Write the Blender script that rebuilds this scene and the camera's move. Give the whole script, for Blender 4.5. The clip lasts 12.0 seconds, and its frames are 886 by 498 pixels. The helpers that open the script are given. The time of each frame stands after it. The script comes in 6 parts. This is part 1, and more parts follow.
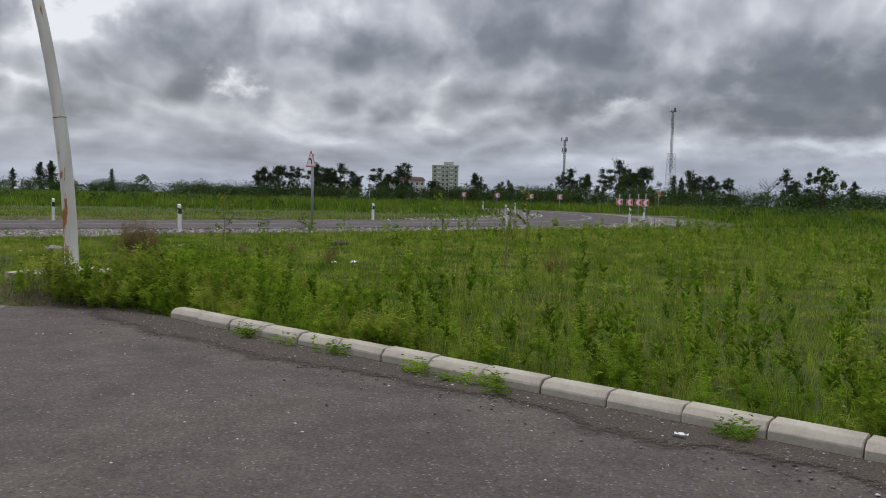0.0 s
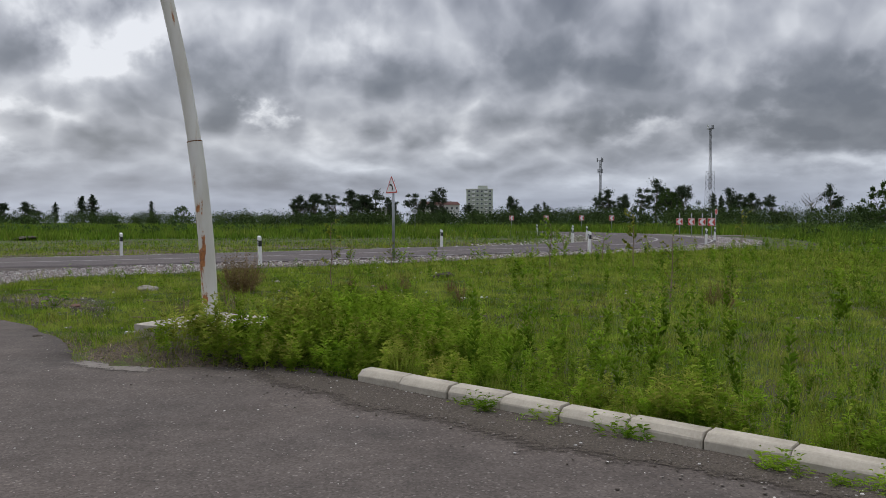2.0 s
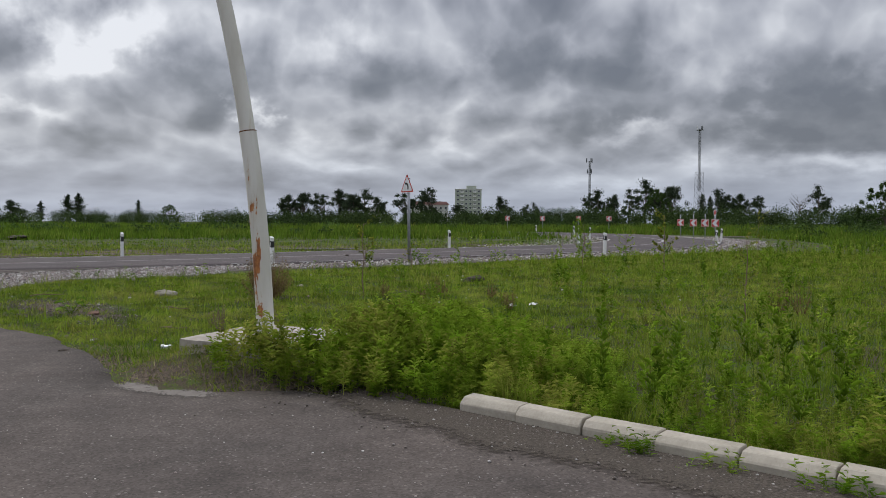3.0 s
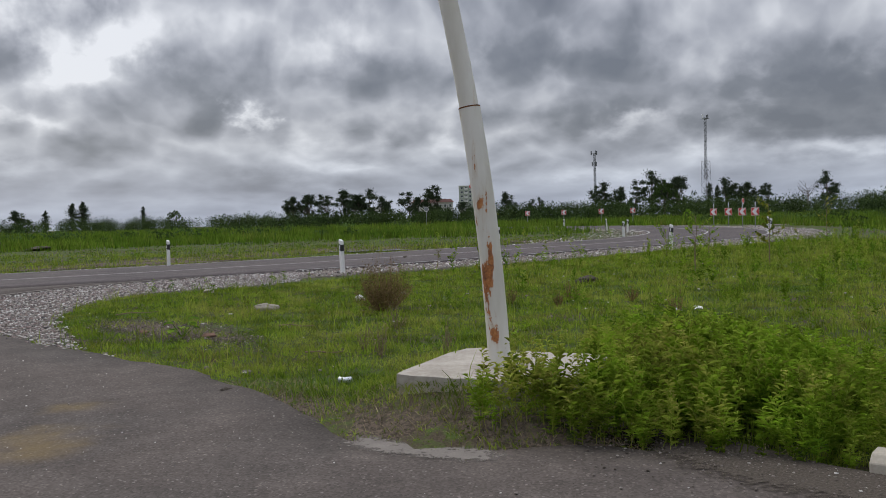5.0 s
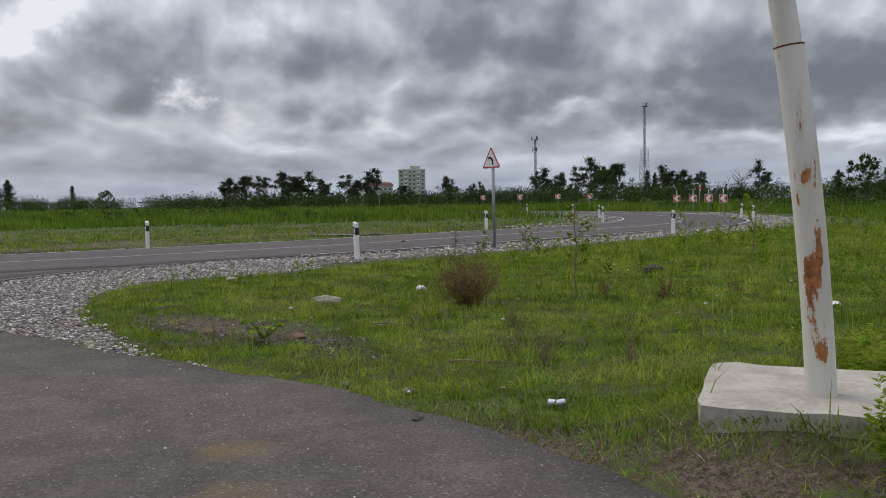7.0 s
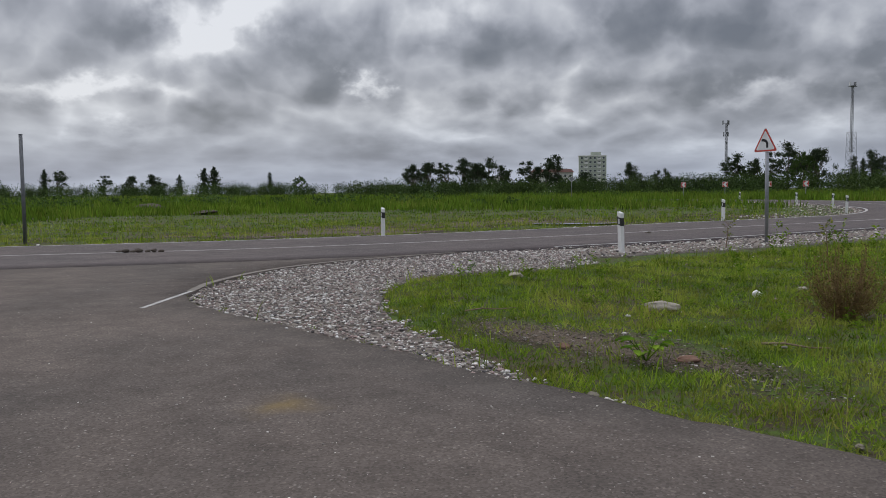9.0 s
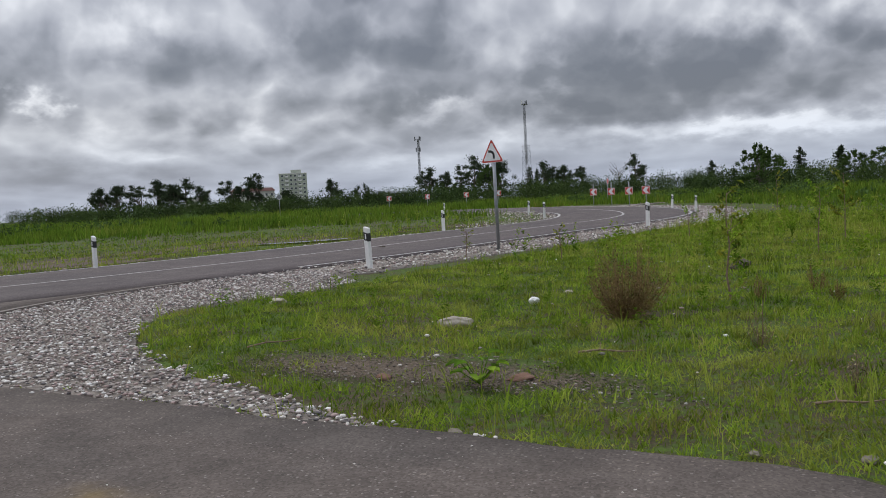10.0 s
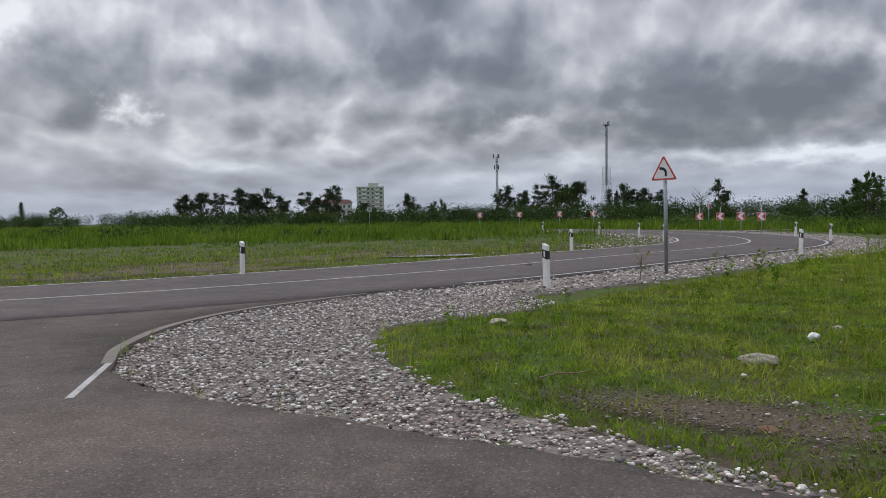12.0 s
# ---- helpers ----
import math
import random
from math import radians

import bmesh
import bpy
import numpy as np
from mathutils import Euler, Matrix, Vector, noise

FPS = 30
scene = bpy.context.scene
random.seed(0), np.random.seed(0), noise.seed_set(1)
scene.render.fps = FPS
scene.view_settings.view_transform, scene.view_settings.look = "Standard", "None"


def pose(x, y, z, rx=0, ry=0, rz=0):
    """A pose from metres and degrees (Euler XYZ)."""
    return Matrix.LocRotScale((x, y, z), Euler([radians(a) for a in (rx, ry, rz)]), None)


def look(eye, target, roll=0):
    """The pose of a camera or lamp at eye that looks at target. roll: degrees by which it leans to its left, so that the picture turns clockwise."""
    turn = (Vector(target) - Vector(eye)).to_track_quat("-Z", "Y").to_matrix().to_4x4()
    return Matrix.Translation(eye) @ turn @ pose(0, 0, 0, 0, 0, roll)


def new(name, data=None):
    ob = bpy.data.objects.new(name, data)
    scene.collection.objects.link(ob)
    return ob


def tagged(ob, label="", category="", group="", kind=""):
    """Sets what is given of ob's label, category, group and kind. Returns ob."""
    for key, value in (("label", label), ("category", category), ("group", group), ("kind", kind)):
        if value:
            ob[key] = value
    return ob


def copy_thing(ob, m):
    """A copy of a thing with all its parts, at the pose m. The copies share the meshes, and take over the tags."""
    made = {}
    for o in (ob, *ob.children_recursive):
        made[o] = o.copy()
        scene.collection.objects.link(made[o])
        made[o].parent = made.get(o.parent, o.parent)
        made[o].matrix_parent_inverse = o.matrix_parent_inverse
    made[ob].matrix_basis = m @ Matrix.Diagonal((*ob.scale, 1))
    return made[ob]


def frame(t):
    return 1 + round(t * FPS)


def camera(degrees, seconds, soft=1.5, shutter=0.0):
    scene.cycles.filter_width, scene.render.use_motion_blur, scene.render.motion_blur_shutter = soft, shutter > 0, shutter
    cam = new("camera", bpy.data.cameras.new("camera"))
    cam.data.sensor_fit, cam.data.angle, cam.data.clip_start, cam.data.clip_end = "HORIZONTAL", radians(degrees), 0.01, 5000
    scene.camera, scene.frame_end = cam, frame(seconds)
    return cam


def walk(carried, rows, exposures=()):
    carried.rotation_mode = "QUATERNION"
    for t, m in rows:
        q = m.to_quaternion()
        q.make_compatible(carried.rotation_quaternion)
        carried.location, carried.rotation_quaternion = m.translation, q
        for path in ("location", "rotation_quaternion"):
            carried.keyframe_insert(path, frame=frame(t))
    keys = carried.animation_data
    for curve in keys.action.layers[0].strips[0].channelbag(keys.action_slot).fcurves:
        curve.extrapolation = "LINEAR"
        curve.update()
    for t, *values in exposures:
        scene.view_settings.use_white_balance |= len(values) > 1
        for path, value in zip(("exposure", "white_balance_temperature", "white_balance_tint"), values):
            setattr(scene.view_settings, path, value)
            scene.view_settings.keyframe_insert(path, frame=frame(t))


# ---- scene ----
cam = camera(56.1, 12.0, soft=0.9)
PATH = [
    (0, (-4.031, 0.43, 1.35), (-3.675, 2.394, 1.228), 1.4),
    (0.5, (-4.407, 0.906, 1.369), (-4.084, 2.877, 1.253), 2.3),
    (1, (-4.79, 1.393, 1.38), (-4.478, 3.365, 1.261), 0.7),
    (1.5, (-5.181, 1.87, 1.367), (-4.895, 3.848, 1.285), 0.8),
    (2, (-5.56, 2.439, 1.379), (-5.282, 4.418, 1.314), 0.0),
    (2.5, (-5.975, 3.022, 1.385), (-5.698, 5.001, 1.32), 0.0),
    (3, (-6.357, 3.614, 1.391), (-6.048, 5.589, 1.326), 0.2),
    (3.2, (-6.534, 3.837, 1.415), (-6.242, 5.814, 1.34), 0.2),
    (4.8, (-7.973, 5.425, 1.423), (-7.683, 7.404, 1.376), -1.4),
    (5, (-8.154, 5.607, 1.413), (-7.85, 7.583, 1.342), -1.6),
    (5.5, (-8.621, 6.117, 1.415), (-8.31, 8.092, 1.369), -0.9),
    (6, (-9.085, 6.567, 1.415), (-8.734, 8.536, 1.39), -0.2),
    (6.5, (-9.506, 7.092, 1.416), (-9.094, 9.047, 1.316), -0.8),
    (6.7, (-9.678, 7.319, 1.408), (-9.222, 9.263, 1.297), -0.9),
    (8.3, (-11.061, 8.87, 1.437), (-10.804, 10.849, 1.309), -1.3),
    (8.5, (-11.194, 9.038, 1.456), (-11.055, 11.029, 1.332), -1.0),
    (9, (-11.618, 9.563, 1.448), (-11.579, 11.558, 1.309), -0.6),
    (9.5, (-11.982, 10.033, 1.454), (-11.769, 12.02, 1.373), -1.4),
    (10, (-12.318, 10.537, 1.456), (-11.591, 12.396, 1.337), -3.0),
    (10.5, (-12.691, 10.981, 1.454), (-11.674, 12.695, 1.286), -1.5),
    (11, (-13.056, 11.416, 1.458), (-11.896, 13.035, 1.272), -1.3),
    (11.5, (-13.486, 11.837, 1.475), (-12.425, 13.528, 1.342), -1.2),
    (12, (-14.001, 12.296, 1.476), (-13.43, 14.212, 1.404), -0.8),
]
walk(cam, [(t, look(eye, target, roll)) for t, eye, target, roll in PATH],
     exposures=[(0.0, -0.1), (6.5, -0.1), (8.3, -0.18), (9.3, -0.2), (10.3, 0.1), (11.3, 0.14), (12.0, -0.06)])


# ---------------------------------------------------------------- node helpers
class Nodes:
    """Short-hand for building a node tree."""

    def __init__(self, tree, keep=False):
        self.tree = tree
        if not keep:
            tree.nodes.clear()

    def add(self, kind, inputs=None, **settings):
        n = self.tree.nodes.new(kind)
        if "operation" in settings:
            n.operation = settings["operation"]
        if "data_type" in settings:
            n.data_type, n.blend_type = settings["data_type"], settings["blend_type"]
        if "interpolation_type" in settings:
            n.interpolation_type = settings["interpolation_type"]
        if "attribute_name" in settings:
            n.attribute_name = settings["attribute_name"]
        for key, value in (inputs or {}).items():
            if isinstance(value, bpy.types.NodeSocket):
                self.tree.links.new(value, n.inputs[key])
            else:
                n.inputs[key].default_value = value
        return n

    def math(self, op, a, b=0.0):
        return self.add("ShaderNodeMath", {0: a, 1: b}, operation=op).outputs[0]

    def noise(self, vec, scale, detail=4.0, rough=0.55, distortion=0.0):
        return self.add("ShaderNodeTexNoise", {"Vector": vec, "Scale": scale, "Detail": detail, "Roughness": rough,
                                               "Distortion": distortion}).outputs["Fac"]

    def ramp(self, fac, stops, mode="LINEAR"):
        n = self.add("ShaderNodeValToRGB", {"Fac": fac})
        n.color_ramp.interpolation = mode
        els = n.color_ramp.elements
        while len(els) < len(stops):
            els.new(0.5)
        for el, (pos, col) in zip(els, stops):
            el.position = pos
            el.color = (*col, 1.0) if len(col) == 3 else col
        return n.outputs["Color"]

    def mix(self, fac, a, b, blend="MIX"):
        n = self.add("ShaderNodeMix", data_type="RGBA", blend_type=blend)
        for sock, value in ((n.inputs[0], fac), (n.inputs[6], a), (n.inputs[7], b)):
            if isinstance(value, bpy.types.NodeSocket):
                self.tree.links.new(value, sock)
            else:
                sock.default_value = (*value, 1.0) if isinstance(value, tuple) and len(value) == 3 else value
        return n.outputs[2]

    def step(self, value, low, high):
        """A smooth step from 0 at low to 1 at high."""
        return self.add("ShaderNodeMapRange", {"Value": value, "From Min": low, "From Max": high},
                        interpolation_type="SMOOTHSTEP").outputs[0]


def grey(v):
    return (v, v, v)


# ---------------------------------------------------------------- sky and sun
world = bpy.data.worlds.new("overcast_sky")
scene.world = world
world.use_nodes = True
w = Nodes(world.node_tree)
SUN_ELEVATION, SUN_ROTATION = 52.0, -35.0
way = w.add("ShaderNodeTexCoord").outputs["Generated"]
xyz = w.add("ShaderNodeSeparateXYZ", {0: way})
up = w.math("MAXIMUM", xyz.outputs[2], 0.0)
flat_way = w.math("SQRT", w.math("ADD", w.math("MULTIPLY", xyz.outputs[0], xyz.outputs[0]), w.math("ADD", w.math("MULTIPLY", xyz.outputs[1], xyz.outputs[1]), 0.0004)))
# clouds lie flatter and closer together towards the horizon
rise = w.math("MULTIPLY", w.math("LOGARITHM", w.math("ADD", up, 0.06), math.e), 0.27)
around = w.add("ShaderNodeCombineXYZ", {0: w.math("DIVIDE", xyz.outputs[0], flat_way), 1: w.math("DIVIDE", xyz.outputs[1], flat_way), 2: rise}).outputs[0]
azimuth = w.math("ARCTAN2", xyz.outputs[0], xyz.outputs[1])


def shifted(vec, offset):
    return w.add("ShaderNodeVectorMath", {0: vec, 1: offset}, operation="ADD").outputs[0]


def billow(vec):
    """Density of the cloud: rolling heaps with ragged borders."""
    warp = w.add("ShaderNodeTexNoise", {"Vector": vec, "Scale": 9.0, "Detail": 4.0, "Roughness": 0.5}).outputs["Color"]
    bent = w.add("ShaderNodeVectorMath", {0: shifted(warp, (-0.5, -0.5, -0.5)), 1: (0.08, 0.08, 0.08)}, operation="MULTIPLY").outputs[0]
    bent = w.add("ShaderNodeVectorMath", {0: vec, 1: bent}, operation="ADD").outputs[0]
    heap = w.add("ShaderNodeTexVoronoi", {"Vector": bent, "Scale": 7.5, "Detail": 2.0, "Roughness": 0.5, "Randomness": 1.0}).outputs["Distance"]
    return w.math("ADD", w.math("MULTIPLY", w.noise(bent, 4.2, 5.0, 0.45, 0.1), 0.5), w.math("MULTIPLY", w.math("SUBTRACT", 0.9, heap), 0.5))


here = billow(around)
crest = w.math("SUBTRACT", here, billow(shifted(around, (-0.012, 0.0, 0.030))))
# the large masses and rifts: bearing, height and half widths in degrees, and how much lighter or darker
MASSES = [(-18, 10.3, 5, 1.9, -0.06), (-7, 9.8, 3.8, 2.0, -0.09), (16, 9.0, 11, 2.6, -0.12), (29, 6.4, 8, 1.5, -0.11), (38, 7.4, 11, 2.4, -0.10),
          (53, 6.2, 7, 1.4, -0.10), (-2, 2.4, 6, 0.8, -0.07), (-14.3, 11.6, 2.5, 2.4, 0.20), (-22, 6.7, 6, 0.7, 0.13), (-4.0, 7.2, 0.9, 1.0, 0.17),
          (-20, 3.6, 5, 0.6, 0.08), (2, 12.5, 3, 2.0, 0.09), (4, 4.6, 9, 1.1, 0.09), (20.5, 6.1, 1.8, 0.6, 0.12), (18, 2.9, 5, 0.7, 0.08),
          (42, 3.5, 14, 0.6, 0.14), (64, 6.0, 3.0, 2.4, 0.26), (48, 11, 12, 1.5, 0.07)]
wander = w.add("ShaderNodeSeparateXYZ", {0: w.add("ShaderNodeTexNoise", {"Vector": around, "Scale": 11.0, "Detail": 5.0, "Roughness": 0.6}).outputs["Color"]})
bearing = w.math("ADD", azimuth, w.math("MULTIPLY", w.math("SUBTRACT", wander.outputs[0], 0.5), 0.22))
tilt_up = w.math("ADD", up, w.math("MULTIPLY", w.math("MULTIPLY", w.math("SUBTRACT", wander.outputs[1], 0.5), 0.9), w.math("ADD", up, 0.01)))
layout = 0.0
for b_deg, e_deg, wide_b, wide_e, gain in MASSES:
    du = w.math("MULTIPLY", w.math("SUBTRACT", bearing, radians(b_deg)), 1 / radians(wide_b))
    dv = w.math("MULTIPLY", w.math("SUBTRACT", tilt_up, math.sin(radians(e_deg))), 1 / radians(wide_e))
    bell = w.math("EXPONENT", w.math("MULTIPLY", w.math("ADD", w.math("MULTIPLY", du, du), w.math("MULTIPLY", dv, dv)), -1.0))
    layout = w.math("ADD", w.math("MULTIPLY", bell, gain), layout)
# thin layers low in the distance
strata = w.math("MULTIPLY", w.math("SUBTRACT", w.noise(w.add("ShaderNodeCombineXYZ", {0: xyz.outputs[0], 1: xyz.outputs[1], 2: w.math("MULTIPLY", up, 8.0)}).outputs[0], 5.0, 6.0, 0.55, 0.3), 0.5),
                w.math("SUBTRACT", 1.0, w.step(up, 0.03, 0.08)))
crest = w.math("MULTIPLY", crest, w.math("ADD", 0.3, w.math("MULTIPLY", w.step(up, 0.02, 0.11), 0.7)))
cover = w.math("ADD", w.math("MULTIPLY", w.math("SUBTRACT", 0.5, here), 0.18), w.math("MULTIPLY", crest, 0.66))
cover = w.math("ADD", w.math("ADD", cover, layout), w.math("ADD", w.math("MULTIPLY", strata, 0.12), w.math("ADD", 0.502, w.math("MULTIPLY", w.math("SUBTRACT", 1.0, w.step(up, 0.015, 0.085)), 0.028))))
cloud = w.ramp(cover, [(0.36, (0.165, 0.175, 0.205)), (0.44, (0.225, 0.235, 0.265)), (0.50, (0.325, 0.335, 0.37)),
                       (0.56, (0.45, 0.46, 0.495)), (0.62, (0.60, 0.61, 0.635)), (0.71, (0.92, 0.925, 0.93))])
sky = w.add("ShaderNodeTexSky")
sky.sky_type, sky.sun_disc = "NISHITA", False
sky.sun_elevation, sky.sun_rotation = radians(SUN_ELEVATION), radians(SUN_ROTATION)
sky.air_density, sky.dust_density = 1.2, 2.0
blue = w.mix(1.0, sky.outputs[0], grey(0.10), "MULTIPLY")
# distant cloud is seen through bluer air
cloud = w.mix(w.math("SUBTRACT", 1.0, w.step(up, 0.0, 0.12)), cloud, w.mix(1.0, cloud, (0.90, 0.98, 1.09), "MULTIPLY"))
both = w.mix(0.88, blue, w.mix(1.0, cloud, (0.975, 0.99, 1.045), "MULTIPLY"))
# thinner, brighter cloud high overhead
over = w.math("ADD", 1.0, w.math("MULTIPLY", w.step(up, 0.32, 0.8), 1.6))
both = w.mix(1.0, both, w.add("ShaderNodeCombineXYZ", {0: over, 1: over, 2: over}).outputs[0], "MULTIPLY")
w.add("ShaderNodeOutputWorld", {0: w.add("ShaderNodeBackground", {"Color": both, "Strength": 1.0}).outputs[0]})

sun = new("sun", bpy.data.lights.new("sun", "SUN"))
sun.data.energy, sun.data.angle, sun.data.color = 1.3, radians(25), (1.0, 0.96, 0.9)
sun.rotation_euler = (Vector((-math.sin(radians(35)), math.cos(radians(35)), math.tan(radians(52))))).to_track_quat("Z", "Y").to_euler()


# ---------------------------------------------------------------- materials
def material(name, rough=0.8, metal=0.0):
    m = bpy.data.materials.new(name)
    m.use_nodes = True
    n = Nodes(m.node_tree)
    n.bsdf = n.add("ShaderNodeBsdfPrincipled", {"Roughness": rough, "Metallic": metal, "Specular IOR Level": 0.5 if rough < 0.7 else 0.15})
    n.out = n.add("ShaderNodeOutputMaterial", {0: n.bsdf.outputs[0]})
    n.at = n.add("ShaderNodeTexCoord").outputs["Object"]
    return m, n


def finish(n, color, bump=None, strength=0.3, distance=0.01, rough=None):
    n.tree.links.new(color, n.bsdf.inputs["Base Color"])
    if rough is not None:
        n.tree.links.new(rough, n.bsdf.inputs["Roughness"])
    if bump is not None:
        b = n.add("ShaderNodeBump", {"Height": bump, "Strength": strength, "Distance": distance})
        n.tree.links.new(b.outputs[0], n.bsdf.inputs["Normal"])


def worn(name, dark, light, scale=6.0, rough=0.8, metal=0.0, bump=0.2, fine=60.0):
    """A plain surface with grain and blotches."""
    m, n = material(name, rough, metal)
    a = n.noise(n.at, scale, 6.0, 0.6)
    b = n.noise(n.at, fine, 4.0, 0.6)
    f = n.math("ADD", n.math("MULTIPLY", a, 0.65), n.math("MULTIPLY", b, 0.35))
    finish(n, n.ramp(f, [(0.32, dark), (0.68, light)]), f, bump, 0.004)
    return m


def leaf_material(name, dark, light, dry, patch=0.6, sheer=0.3, withered=0.35):
    """Leaves and blades: tint by plant, patches in the stand, and some light through them."""
    m, n = material(name, 0.62)
    tint = n.add("ShaderNodeAttribute", attribute_name="tint").outputs["Fac"]
    p = n.step(n.noise(n.at, patch, 4.0, 0.6), 0.3, 0.7)
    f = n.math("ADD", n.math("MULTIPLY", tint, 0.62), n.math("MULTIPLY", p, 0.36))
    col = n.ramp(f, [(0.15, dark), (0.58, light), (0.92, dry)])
    # drier, browner patches
    q = n.step(n.noise(n.at, patch * 2.3, 4.0, 0.6), 0.48, 0.64)
    col = n.mix(n.math("MULTIPLY", q, withered), col, tuple(0.5 * a + 0.5 * c for a, c in zip(light, dry)))
    vigour = n.math("ADD", n.math("MULTIPLY", n.noise(n.at, patch * 4.5, 3.0, 0.6), 0.6), n.math("MULTIPLY", n.noise(n.at, patch * 14.0, 3.0, 0.6), 0.4))
    col = n.mix(1.0, col, n.ramp(vigour, [(0.38, grey(0.48)), (0.5, grey(1.0)), (0.63, grey(1.5))]), "MULTIPLY")
    n.tree.links.new(col, n.bsdf.inputs["Base Color"])
    n.bsdf.inputs["Specular IOR Level"].default_value = 0.03
    back = n.add("ShaderNodeBsdfTranslucent", {"Color": col})
    both = n.add("ShaderNodeMixShader", {0: sheer, 1: n.bsdf.outputs[0], 2: back.outputs[0]})
    n.tree.links.new(both.outputs[0], n.out.inputs[0])
    return m


def asphalt_material(name, base, warm):
    m, n = material(name, 0.88)
    wide = n.noise(n.at, 0.35, 4.0, 0.55, 0.4)
    mid = n.noise(n.at, 3.0, 5.0, 0.6)
    grit = n.add("ShaderNodeTexVoronoi", {"Vector": n.at, "Scale": 72.0, "Randomness": 1.0})
    stone = n.ramp(grit.outputs["Color"], [(0.0, grey(0.52)), (0.5, grey(0.92)), (0.85, grey(1.2)), (0.97, grey(1.9))])
    col = n.ramp(wide, [(0.3, base), (0.7, warm)])
    col = n.mix(1.0, col, n.ramp(mid, [(0.3, grey(0.82)), (0.7, grey(1.15))]), "MULTIPLY")
    col = n.mix(0.8, col, stone, "MULTIPLY")
    chip = n.add("ShaderNodeTexVoronoi", {"Vector": n.at, "Scale": 34.0, "Randomness": 1.0})
    core = n.math("MULTIPLY", n.math("SUBTRACT", 1.0, n.step(chip.outputs["Distance"], 0.22, 0.34)), n.step(chip.outputs["Color"], 0.74, 0.80))
    col = n.mix(n.math("MULTIPLY", core, 0.55), col, (0.27, 0.245, 0.225))
    worn_spot = n.noise(n.at, 1.1, 6.0, 0.65, 0.6)
    col = n.mix(1.0, col, n.ramp(worn_spot, [(0.34, grey(0.86)), (0.5, grey(1.0)), (0.66, grey(1.10))]), "MULTIPLY")
    # ochre dust spills on the drive
    for cx, cy, r in ((-10.04, 11.36, 0.5), (-10.0, 12.36, 0.3), (-12.55, 14.95, 0.3)):
        far = n.add("ShaderNodeVectorMath", {0: n.at, 1: (cx, cy, 0.05)}, operation="DISTANCE").outputs["Value"]
        far = n.math("ADD", far, n.math("MULTIPLY", n.noise(n.at, 2.5, 4.0), 0.9))
        col = n.mix(n.math("MULTIPLY", n.math("SUBTRACT", 1.0, n.step(far, r * 0.6, r + 0.5)), 0.8), col, (0.20, 0.14, 0.055))
    finish(n, col, n.math("ADD", grit.outputs["Distance"], n.math("MULTIPLY", mid, 0.4)), 0.22, 0.004)
    return m


def soil_material(name, soil, moss, amount):
    m, n = material(name, 0.95)
    a = n.noise(n.at, 0.5, 5.0, 0.6, 0.3)
    b = n.noise(n.at, 9.0, 6.0, 0.65)
    c = n.noise(n.at, 70.0, 3.0, 0.6)
    earth = n.mix(n.step(c, 0.35, 0.7), tuple(0.6 * v for v in soil), tuple(1.25 * v for v in soil))
    green = n.mix(n.step(b, 0.35, 0.65), tuple(0.7 * v for v in moss), tuple(1.2 * v for v in moss))
    f = n.math("ADD", n.math("MULTIPLY", a, 0.5), n.math("MULTIPLY", b, 0.5))
    finish(n, n.mix(n.step(f, 0.62 - amount, 0.78 - amount), earth, green), n.math("ADD", b, c), 0.6, 0.02)
    return m


def stone_material(name, stops):
    m, n = material(name, 0.85)
    pick = n.add("ShaderNodeNewGeometry").outputs["Random Per Island"]
    grain = n.noise(n.at, 45.0, 5.0, 0.6)
    col = n.mix(1.0, n.ramp(pick, stops, "CONSTANT"), n.ramp(grain, [(0.3, grey(0.75)), (0.7, grey(1.15))]), "MULTIPLY")
    finish(n, col, grain, 0.25, 0.004)
    return m


